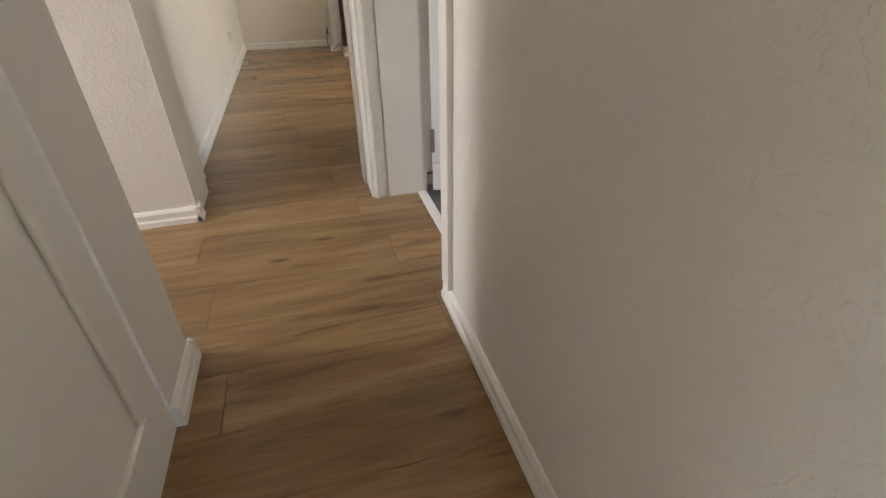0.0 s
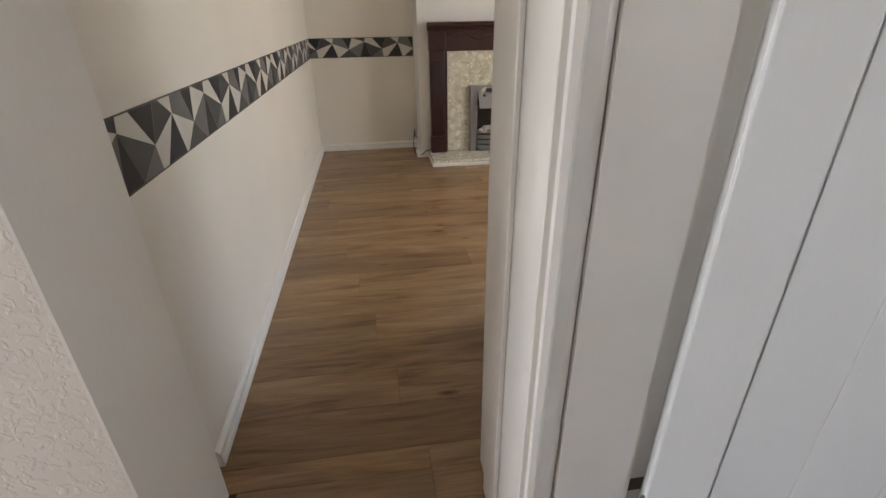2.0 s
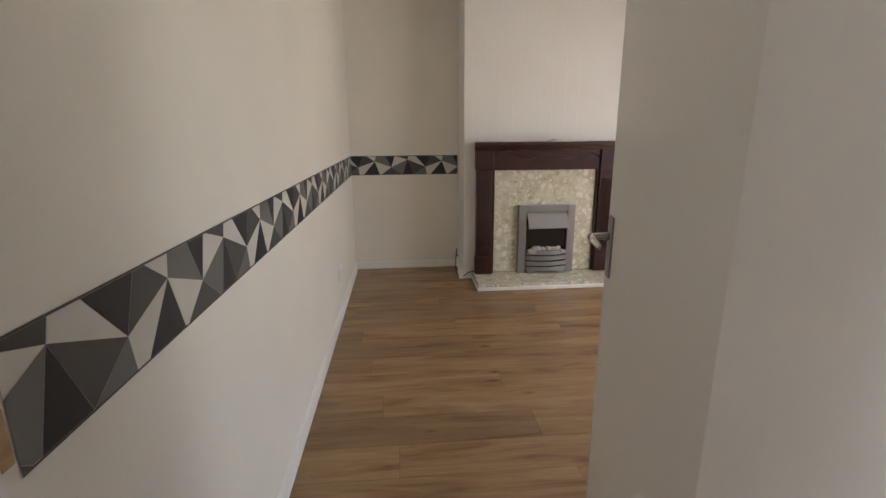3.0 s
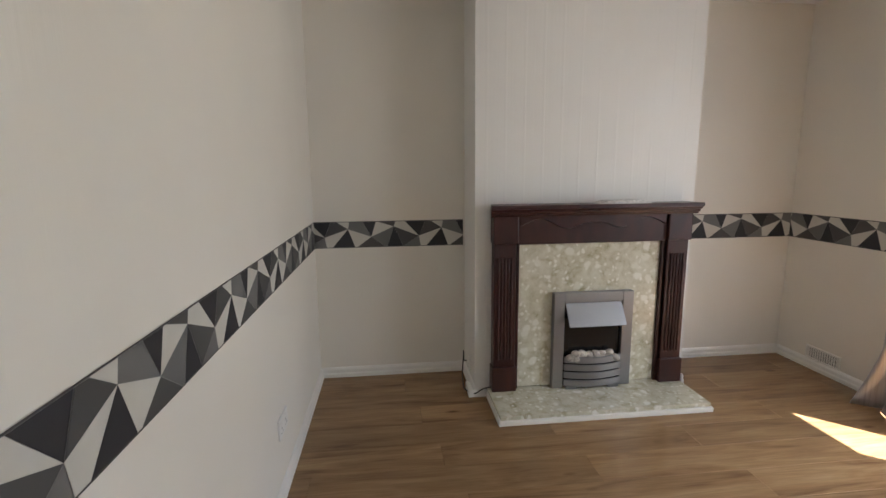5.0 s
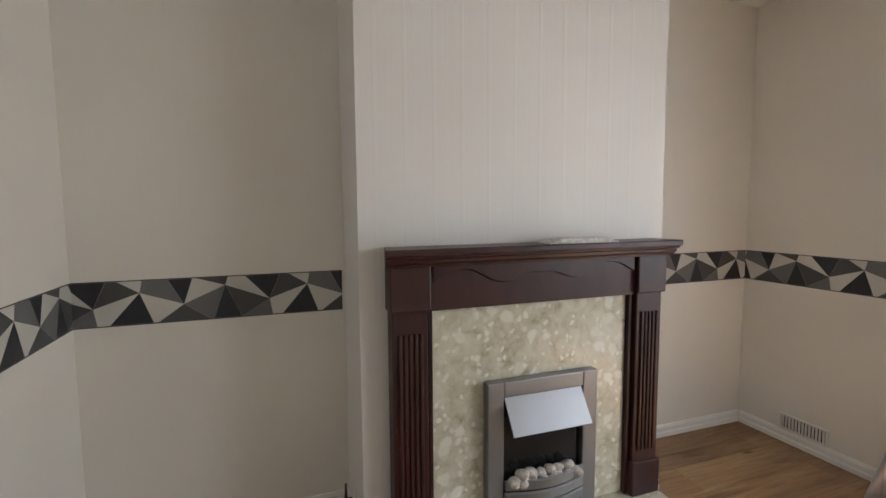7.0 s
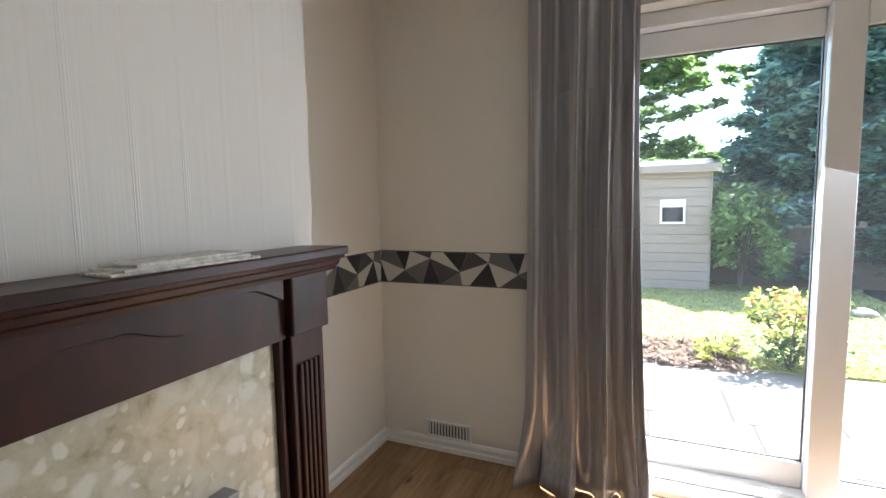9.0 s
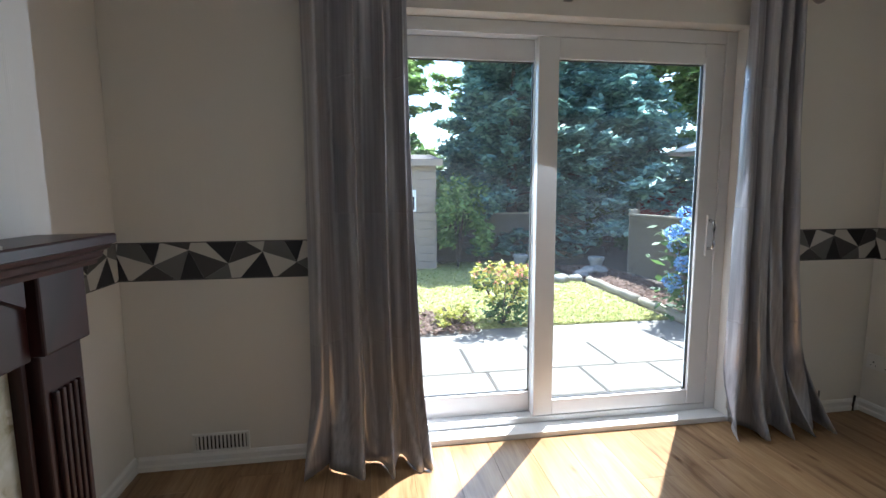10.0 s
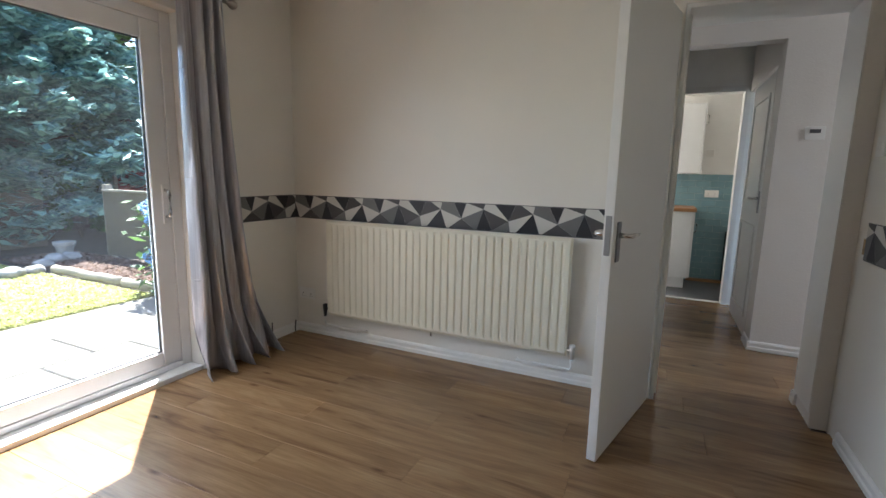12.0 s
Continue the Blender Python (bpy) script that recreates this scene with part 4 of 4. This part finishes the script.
def cabinet(name, x0, x1, y0, y1, z0, z1, label):
    c = empty(name, label, "cabinet", (x0, y0, 0))
    w, d = x1 - x0, y1 - y0
    part("body", rounded((0, w, 0, d, z0, z1), width=0.002, segments=1), CUPBOARD, c)
    dr = part("cabinet_door", rounded((-0.02, -0.001, 0.004, d - 0.004, z0 + 0.003, z1 - 0.003), width=0.003), CUPBOARD, c)
    bm = bmesh.new()
    sweep(bm, [(-0.021, d - 0.06, z1 - 0.12), (-0.045, d - 0.06, z1 - 0.13), (-0.045, d - 0.06, z1 - 0.22), (-0.021, d - 0.06, z1 - 0.23)], 0.005, 8)
    part("handle", bm, CHROME, dr, smooth=True)
    return c


cabinet("base_cabinet", 0.50, 1.20, -3.47, -2.9, 0.12, 0.86, "white kitchen base cabinet on a white plinth")
tagged(mesh_ob("cabinet_plinth", rounded((0.53, 1.20, -3.47, -2.92, 0.0, 0.119), width=0.002, segments=1), CUPBOARD), "white plinth board under the base cabinet", "plinth")
tagged(mesh_ob("worktop", rounded((0.47, 1.22, -3.471, -2.87, 0.861, 0.90), width=0.004), WORKTOP), "oak block kitchen worktop", "worktop")
cabinet("wall_cabinet", 0.47, 1.20, -3.47, -3.15, 1.28, 2.05, "white kitchen wall cabinet")
plate("wall_socket", pose(0.30, -3.466, 1.05), 0.146, 0.086, "white double wall socket on aqua tiles", "socket", "socket")
plate("fuse_switch", pose(0.36, -3.48, 1.52), 0.086, 0.086, "white switched spur on the kitchen wall", "switch", "switch")
bm = rounded((0.10, 0.48, -3.466, -3.40, 0.0, 0.03), width=0.004)
tagged(mesh_ob("timber_offcut", bm, WORKTOP), "narrow timber batten on the kitchen floor", "batten")
bm = rounded((0.06, 0.12, -3.44, -3.38, 0.031, 0.62), width=0.004)
tagged(mesh_ob("dark_post", bm, BLACK), "dark upright board standing in the corner", "board")


# ---------------------------------------------------------------- garden
structure("ground", boxes((OUT, 60, -40, 40, GROUND - 0.3, GROUND - 0.035), (-40, OUT, N + 0.15, 40, GROUND - 0.3, GROUND - 0.035), (-40, OUT, -40, -3.65, GROUND - 0.3, GROUND - 0.035)), SOIL, "dry bare garden soil", "ground")
structure("lawn", boxes((5.65, 10.2, -0.25, 7.5, GROUND - 0.034, GROUND - 0.004)), SOILGRASS, "sunlit short dry lawn", "lawn")
structure("path", boxes((5.08, 5.64, -0.25, 7.5, GROUND - 0.034, GROUND - 0.010)), SLAB, "sandy concrete garden path", "path")
patio_bed = structure("patio", boxes((OUT, 5.07, -3.0, 7.5, GROUND - 0.034, GROUND - 0.012)), SAND, "pale concrete paving slab patio", "patio")


def scatter(name, n, spot, size, material, label, category, seed, flat=0.5, kind="stuff", parent=None):
    """Many small leaf-shaped pieces in one mesh."""
    rng = random.Random(seed)
    vs, fs = [], []
    for _ in range(n):
        p = Vector(spot(rng))
        a = rng.uniform(0, 6.283)
        tilt = rng.uniform(-1, 1) * flat * 1.57
        u = Vector((math.cos(a), math.sin(a), math.sin(tilt) * 0.8)).normalized()
        w = u.cross(Vector((rng.uniform(-flat, flat), rng.uniform(-flat, flat), 1))).normalized()
        s = size * rng.uniform(0.55, 1.4)
        k = len(vs)
        vs += [p - u * s, p + w * s * 0.42, p + u * s, p - w * s * 0.42]
        fs.append((k, k + 1, k + 2, k + 3))
    me = bpy.data.meshes.new(name)
    me.from_pydata([tuple(v) for v in vs], [], fs)
    me.materials.append(material)
    ob = new(name, me)
    if parent:
        ob.parent = parent
        return ob
    return tagged(ob, label, category, kind=kind)


def blades(rng):
    return (5.66 + rng.random() ** 1.6 * 4.4, rng.uniform(-0.22, 5.5), GROUND + 0.006)


scatter("grass", 42000, blades, 0.022, GRASS, "short sun-bleached lawn grass", "grass", 11, flat=0.9)
scatter("bark_mulch", 9000, lambda r: (r.uniform(4.9, 9.3), r.uniform(-1.28, -0.42), GROUND + r.uniform(-0.025, 0.02)), 0.035, BARK, "brown bark chippings in the border", "mulch", 12, flat=0.5)
scatter("gravel_mulch", 2600, lambda r: (r.uniform(5.5, 6.3), r.uniform(1.9, 3.6), GROUND + r.uniform(0.0, 0.05)), 0.035, BARK, "brown bark chippings round the shrub", "mulch", 13, flat=0.6)


def log(p0, p1, r, label):
    bm = bmesh.new()
    n = 8
    pts = [Vector(p0).lerp(Vector(p1), k / n) + Vector((0, 0.01 * math.sin(k * 2.1), 0.006 * math.sin(k * 1.3))) for k in range(n + 1)]
    sweep(bm, pts, [r * (1 + 0.1 * math.sin(k * 3.3)) for k in range(n + 1)], 10)
    return tagged(mesh_ob("edging_log", bm, TIMBER, True), label, "edging", "border edging logs")


log((4.9, -0.30, GROUND + 0.04), (6.3, -0.31, GROUND + 0.04), 0.055, "weathered timber log edging the bark border")
log((6.35, -0.31, GROUND + 0.04), (7.75, -0.33, GROUND + 0.04), 0.055, "weathered timber log edging the bark border")


def rock(x, y, s, seed):
    bm = bmesh.new()
    bmesh.ops.create_icosphere(bm, subdivisions=3, radius=s)
    for v in bm.verts:
        v.co *= 1 + 0.35 * noise.noise(v.co / s * 1.1 + Vector((seed * 3.1, 0, 0)))
        v.co.z *= 0.6
    ob = mesh_ob("garden_rock", bm, STONE, True)
    ob.location = (x, y, GROUND + s * 0.25)
    return tagged(ob, "rough grey garden stone at the lawn edge", "rock", "rocks at the lawn edge")


for i, (x, y, s) in enumerate(((7.9, 0.05, 0.14), (8.1, 0.32, 0.12), (7.95, -0.2, 0.11), (8.3, -0.45, 0.12), (8.5, -0.7, 0.14), (8.2, 0.55, 0.11), (8.6, -0.95, 0.12), (6.0, 2.75, 0.09), (5.95, 3.0, 0.08))):
    rock(x, y, s, i)


def shrub(name, x, y, base, r, h, n, size, material, label, category, seed, extra=()):
    t = empty(name, label, category, (x, y, base))
    rng = random.Random(seed)
    bm = bmesh.new()
    for k in range(7):
        a = rng.uniform(0, 6.28)
        sweep(bm, [(0, 0, -0.03), (0.3 * r * math.cos(a), 0.3 * r * math.sin(a), h * 0.45), (0.65 * r * math.cos(a), 0.65 * r * math.sin(a), h * 0.85)], [0.012, 0.008, 0.004], 6)
    part("stems", bm, TRUNK, t)
    lobes = [(rng.uniform(-0.75, 0.75) * r, rng.uniform(-0.75, 0.75) * r, rng.uniform(0.18, 0.9) * h, rng.uniform(0.16, 0.4)) for _ in range(18)]

    def spot(q):
        lx, ly, lz, lr = q.choice(lobes)
        d = Vector((q.gauss(0, 1), q.gauss(0, 1), q.gauss(0, 0.8))).normalized() * (q.random() ** 0.4)
        return (lx + d.x * lr * r, ly + d.y * lr * r, max(0.02, lz + d.z * lr * h * 0.6))
    scatter("leaves", n, spot, size, material, "", "", seed, flat=0.9, parent=t)
    for nm, mat2, cnt, sz, zlo in extra:
        def spot2(q, zlo=zlo):
            p = spot(q)
            return (p[0] * 1.05, p[1] * 1.05, max(p[2], zlo * h + q.random() * (1 - zlo) * h))
        scatter(nm, cnt, spot2, sz, mat2, "", "", seed + 1, flat=0.9, parent=t)
    return t


shrub("golden_shrub", 5.75, 1.60, GROUND, 0.40, 0.62, 800, 0.036, DARKLEAF, "small shrub with golden and pink-tipped leaves", "shrub", 21, (("golden_leaves", YELLOW, 800, 0.034, 0.4), ("pink_leaves", PINKLEAF, 110, 0.034, 0.75)))
shrub("low_shrub", 5.75, 2.1, GROUND, 0.22, 0.22, 400, 0.03, YELLOW, "low yellow-green plant at the lawn edge", "shrub", 22)
shrub("laurel_shrub", 9.6, 1.35, GROUND, 0.6, 1.7, 3200, 0.06, LEAF, "dense green shrub beside the shed", "shrub", 23)


# Extra shrubs put in to darken the pale gap below the trees.
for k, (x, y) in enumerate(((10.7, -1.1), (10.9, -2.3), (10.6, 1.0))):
    shrub("infill_shrub", x, y, GROUND, 0.75, 1.5, 2600, 0.07, DARKLEAF, "dark shrub added behind the garden fence to fill a pale gap", "shrub", 41 + k)


def tree(name, x, y, base, h, r, clumps, per, size, material, label, seed, shape, bare=0.05, limb=18):
    """A tapered trunk with limbs, and a crown of many small sprays round the limb ends."""
    t = empty(name, label, "tree", (x, y, base))
    rng = random.Random(seed)
    bm = bmesh.new()
    n = 9
    sweep(bm, [(0.05 * math.sin(k), 0.05 * math.cos(k * 1.3), -0.1 + h * 0.95 * k / n) for k in range(n + 1)], [0.03 * h * (1 - k / n) + 0.02 for k in range(n + 1)], 10)
    part("trunk", bm, TRUNK, t)
    ends = []
    for k in range(clumps):
        v = bare + (1 - bare) * rng.random() ** 0.9
        reach = shape(v) * r * rng.uniform(0.55, 1.12)
        a = rng.uniform(0, 6.28)
        c = Vector((reach * math.cos(a), reach * math.sin(a), h * v))
        ends.append((c, a, rng.uniform(0.16, 0.34)))
        if k < limb:
            root = Vector((0, 0, max(0.1, h * v - reach * 0.15)))
            part("limb", sweep(bmesh.new(), [root, root.lerp(c, 0.5) + Vector((0, 0, 0.05)), c], [0.03, 0.018, 0.006], 6), TRUNK, t)

    def spot(q):
        c, a, s = q.choice(ends)
        k = q.random()
        out = Vector((math.cos(a), math.sin(a), 0))
        d = Vector((q.gauss(0, 0.5), q.gauss(0, 0.5), q.gauss(0, 0.28))) * s * (0.35 + 0.14 * r)
        return c - out * k * k * 0.30 * r - Vector((0, 0, 0.10 * k)) + d
    crown = scatter("crown", clumps * per, spot, size, material, "", "", seed + 5, flat=0.55, parent=t)
    return t


cone = lambda v: (1 - v) ** 0.75 * 0.95 + 0.06
egg = lambda v: math.sin(math.pi * min(1, 0.12 + 0.86 * v)) ** 0.6
column = lambda v: min(1.0, 1.3 * (1 - v) ** 0.5 + 0.05) * (0.75 + 0.25 * min(1, v * 5))
tree("cypress_tree", 10.6, 0.05, GROUND, 5.0, 1.35, 420, 150, 0.085, CYPRESS, "tall dark green conifer with dense foliage", 31, column, 0.04)
tree("fir_tree", 11.3, -1.9, GROUND, 5.4, 2.9, 520, 150, 0.10, FIR, "spreading blue-green fir tree", 32, cone, 0.05, 60)
tree("fir_tree", 12.8, -0.6, GROUND, 5.6, 2.2, 320, 130, 0.10, FIR, "blue-green fir behind the conifer", 33, cone, 0.03)
tree("broadleaf_tree", 13.6, -5.0, GROUND, 8.5, 3.2, 300, 110, 0.13, LEAF, "leafy bright green tree beyond the fence", 34, egg, 0.2)
tree("broadleaf_tree", 15.0, -2.2, GROUND, 9.5, 3.0, 260, 100, 0.13, LEAF, "tall leafy tree behind the firs", 35, egg, 0.2)
tree("broadleaf_tree", 13.6, 3.5, GROUND, 7.5, 2.1, 300, 110, 0.12, LEAF, "leafy bright green tree behind the shed", 36, egg, 0.16)
tree("broadleaf_tree", 19.5, 1.6, GROUND, 3.4, 2.2, 180, 90, 0.13, LEAF, "distant pale green tree", 37, egg, 0.1)
tree("broadleaf_tree", 18.0, -3.4, GROUND, 8.5, 3.2, 240, 90, 0.16, LEAF, "broad leafy tree far behind the garden", 39, egg, 0.05)
tree("broadleaf_tree", 17.5, -6.5, GROUND, 8.5, 3.6, 240, 90, 0.16, LEAF, "broad leafy tree beyond the next garden", 40, egg, 0.05)
tree("broadleaf_tree", 12.0, -8.6, GROUND, 7.5, 3.2, 260, 90, 0.13, LEAF, "leafy green tree over the side fence", 38, egg, 0.15)


def fence(x0, y0, x1, y1, h, board, label, posts=True):
    d = Vector((x1 - x0, y1 - y0, 0))
    f = empty("garden_fence", label, "fence", (x0, y0, GROUND), "garden fences")
    f.rotation_euler = (0, 0, math.atan2(d.y, d.x))
    n = int(h / 0.13)
    for k in range(n):
        bm = bmesh.new()
        z = 0.03 + k * (h - 0.03) / n
        v = [bm.verts.new(p) for p in ((0, -0.012, z), (d.length, -0.012, z), (d.length, 0.006, z + (h - 0.03) / n + 0.012), (0, 0.006, z + (h - 0.03) / n + 0.012), (0, 0.01, z), (d.length, 0.01, z), (d.length, 0.012, z + (h - 0.03) / n + 0.012), (0, 0.012, z + (h - 0.03) / n + 0.012))]
        for q in ((0, 1, 2, 3), (4, 7, 6, 5), (3, 2, 6, 7), (0, 4, 5, 1), (0, 3, 7, 4), (1, 5, 6, 2)):
            bm.faces.new([v[i] for i in q])
        part("board", bm, board, f)
    k = 0
    while k * 1.83 <= d.length + 0.01:
        part("post", rounded((k * 1.83 - 0.05, k * 1.83 + 0.05, 0.013, 0.11, -0.05, h + 0.1), width=0.006), TIMBER, f)
        k += 1
    part("cap_rail", rounded((0, d.length, -0.03, 0.03, h + 0.0, h + 0.03), width=0.004), TIMBER, f)
    return f


fence(8.35, -1.32, 2.8, -1.36, 0.98, BORDERFENCE, "low weathered grey timber fence along the border")
fence(10.0, 3.4, 10.0, -1.32, 0.95, FENCEWOOD, "timber fence at the garden's end, darkened in colour for tree shade")
fence(10.3, -2.7, 9.8, -5.5, 1.45, REDFENCE, "red-stained timber fence in the next garden")
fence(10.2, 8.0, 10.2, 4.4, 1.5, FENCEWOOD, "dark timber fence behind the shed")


def shed(x, y0, y1, depth, h):
    s = empty("garden_shed", "weathered timber garden shed with a small white window", "shed", (x, y0, GROUND))
    w = y1 - y0
    part("wall", boxes((0.02, depth, 0.02, w - 0.02, 0.0, h - 0.06)), SHEDWOOD, s)
    n = 13
    for k in range(n):
        z = k * (h - 0.06) / n
        part("board", rounded((0.0, 0.019, 0, w, z + 0.003, z + (h - 0.06) / n - 0.002), width=0.003, segments=1), SHEDWOOD, s)
    bm = bmesh.new()
    v = [bm.verts.new(p) for p in ((-0.14, -0.12, h - 0.06), (-0.14, w + 0.12, h - 0.06), (depth, w + 0.12, h + 0.16), (depth, -0.12, h + 0.16), (-0.14, -0.12, h - 0.01), (-0.14, w + 0.12, h - 0.01), (depth, w + 0.12, h + 0.21), (depth, -0.12, h + 0.21))]
    for q in ((0, 1, 2, 3), (4, 5, 6, 7), (0, 1, 5, 4), (1, 2, 6, 5), (2, 3, 7, 6), (3, 0, 4, 7)):
        bm.faces.new([v[i] for i in q])
    part("roof", bm, FELT, s)
    wd = part("window", rounded((-0.02, -0.001, 0.34, 0.37, 1.04, 1.42), (-0.02, -0.001, 0.67, 0.70, 1.04, 1.42), (-0.02, -0.001, 0.371, 0.669, 1.04, 1.07), (-0.02, -0.001, 0.371, 0.669, 1.30, 1.42), width=0.003), UPVC, s)
    part("pane", boxes((-0.008, -0.0015, 0.372, 0.668, 1.072, 1.298)), BLACK, wd)
    part("fascia", rounded((-0.16, -0.141, -0.12, w + 0.12, h - 0.12, h + 0.0), width=0.003, segments=1), SHEDWOOD, s)
    for y in (-0.021, w + 0.001):
        part("corner_post", rounded((-0.012, 0.05, y, y + 0.02, 0.0, h - 0.07), width=0.003, segments=1), SHEDWOOD, s)
    return s


shed(9.4, 1.80, 3.9, 1.6, 1.95)

# hydrangea against the border fence
hy = empty("hydrangea", "tall hydrangea with pale blue mophead flowers", "flowering shrub", (5.6, -0.42, GROUND))
bm = bmesh.new()
rng = random.Random(77)
heads = [(-0.12, 0.12, 1.02), (0.05, 0.05, 1.12), (-0.02, 0.22, 0.93), (0.1, 0.1, 0.78), (-0.1, 0.16, 0.62), (0.02, 0.2, 0.42), (0.1, 0.06, 0.30), (-0.2, -0.05, 0.9), (0.15, -0.1, 1.0), (-0.05, -0.12, 0.7)]
for x, y, z in heads:
    sweep(bm, [(0, 0, -0.03), (x * 0.4, y * 0.4, z * 0.6), (x, y, z)], [0.010, 0.007, 0.004], 6)
part("stems", bm, TRUNK, hy)
scatter("leaves", 420, lambda q: (q.gauss(0, 0.16), q.gauss(0, 0.14), q.uniform(0.05, 1.0)), 0.07, DARKLEAF, "", "", 78, flat=0.7, parent=hy)
for x, y, z in heads:
    scatter("flower_head", 150, lambda q, c=(x, y, z): tuple(Vector(c) + Vector((q.gauss(0, 1), q.gauss(0, 1), q.gauss(0, 0.8))).normalized() * 0.085), 0.022, BLUEPETAL, "", "", int(z * 100), flat=0.9, parent=hy)

# parasol in the next garden
par = empty("parasol", "cream canvas parasol in the next garden", "parasol", (9.6, -4.05, GROUND))
bm = bmesh.new()
sweep(bm, [(0, 0, -0.02), (0, 0, 2.55)], 0.022, 8)
part("pole", bm, TIMBER, par)
bm = bmesh.new()
tip = bm.verts.new((0, 0, 2.57))
ring = [bm.verts.new((1.1 * math.cos(a), 1.1 * math.sin(a), 2.18)) for a in [2 * math.pi * k / 8 for k in range(8)]]
low = [bm.verts.new((v.co.x, v.co.y, 2.12)) for v in ring]
for k in range(8):
    bm.faces.new((tip, ring[k], ring[(k + 1) % 8]))
    bm.faces.new((ring[k], low[k], low[(k + 1) % 8], ring[(k + 1) % 8]))
part("canopy", bm, CANVAS, par)

# small pots at the end of the garden
for x, y in ((9.3, 0.25), (8.75, -0.95)):
    pot = empty("flower_pot", "small pale stone flower pot on the ground", "plant pot", (x, y, GROUND), "flower pots")
    bm = bmesh.new()
    sweep(bm, [(0, 0, -0.03), (0, 0, 0.02), (0, 0, 0.18), (0, 0, 0.19), (0, 0, 0.24)], [0.08, 0.085, 0.12, 0.14, 0.14], 16)
    part("body", bm, STONE, pot)


# ---------------------------------------------------------------- pieces: tiles, slabs, boards
def pieces(parent, name, material, rects, z0, z1, gap, bevel):
    for x0, x1, y0, y1 in rects:
        if x1 - x0 < 0.02 or y1 - y0 < 0.008:
            continue
        cx, cy = (x0 + x1) / 2, (y0 + y1) / 2
        a, b = (x1 - x0) / 2 - gap, (y1 - y0) / 2 - gap
        e = min(bevel, a * 0.4, b * 0.4)
        vs = [(-a, -b, z0), (a, -b, z0), (a, b, z0), (-a, b, z0), (-a, -b, z1 - e), (a, -b, z1 - e), (a, b, z1 - e), (-a, b, z1 - e), (-a + e, -b + e, z1), (a - e, -b + e, z1), (a - e, b - e, z1), (-a + e, b - e, z1)]
        fs = [(0, 1, 5, 4), (1, 2, 6, 5), (2, 3, 7, 6), (3, 0, 4, 7), (4, 5, 9, 8), (5, 6, 10, 9), (6, 7, 11, 10), (7, 4, 8, 11), (8, 9, 10, 11)]
        me = bpy.data.meshes.new(name)
        me.from_pydata(vs, [], fs)
        me.materials.append(material)
        ob = new(name, me)
        ob.location = (cx, cy, 0)
        ob.parent = parent


rng = random.Random(2)
rects = []
for x0, x1, y0, y1 in ((W, E, S, N), (DX0, DX1 - 0.022, HF, S), (-1.5, 1.005, -0.97, HF), (-0.9, -0.46, HF, 1.3), (0.12, HE, -2.37, -0.97)):
    k = math.floor((y0 + 3) / 0.192)
    while -3 + k * 0.192 < y1:
        ya, yb = max(y0, -3 + k * 0.192), min(y1, -3 + (k + 1) * 0.192)
        start = -2.6 + ((k * 0.47) % 1.0) * 1.285
        while start < x1:
            rects.append((max(x0, start), min(x1, start + 1.285), ya, yb))
            start += 1.285
        k += 1
pieces(floor, "plank", BOARD, rects, -0.010, 0.0, 0.0004, 0.0006)

rects = []
for i in range(4):
    for j in range(7):
        x0, y0 = 1.003 + i * 0.30, -2.20 + j * 0.30
        rects.append((max(1.031, x0), min(2.6, x0 + 0.30), y0, min(0.018, y0 + 0.30)))
pieces(tiled, "tile", SLATE, rects, -0.0035, 0.001, 0.003, 0.001)

rects = []
ys = -3.0
for r, (x0, x1) in enumerate(((OUT + 0.005, 4.02), (4.02, 4.50), (4.50, 5.07))):
    y = -2.9 + (r * 0.37) % 0.7
    k = 0
    while y < 6:
        w = (0.58, 0.75, 0.6)[(k + r) % 3]
        rects.append((x0, x1, y, y + w))
        y += w
        k += 1
pieces(patio_bed, "slab", SLAB, rects, GROUND - 0.0115, GROUND + 0.0, 0.010, 0.008)

rects = []
bm_rows = 17
for j in range(bm_rows):
    z = 0.0 + j * 0.075
    for i in range(-4, 9):
        x0 = 0.1 + i * 0.15 + (0.075 if j % 2 else 0)
        me_name = "tile"
        if x0 > 0.83 or x0 < -0.42:
            continue
        t = bpy.data.meshes.get("wall_tile")
        if t is None:
            bmt = rounded((-0.073, 0.073, 0, 0.006, 0.002, 0.073), width=0.002, segments=1)
            bmesh.ops.recalc_face_normals(bmt, faces=list(bmt.faces))
            t = bpy.data.meshes.new("wall_tile")
            bmt.to_mesh(t)
            bmt.free()
            t.materials.append(AQUA)
        ob = new(me_name, t)
        ob.location = (x0 + 0.075, -3.472, z)
        ob.parent = wallt
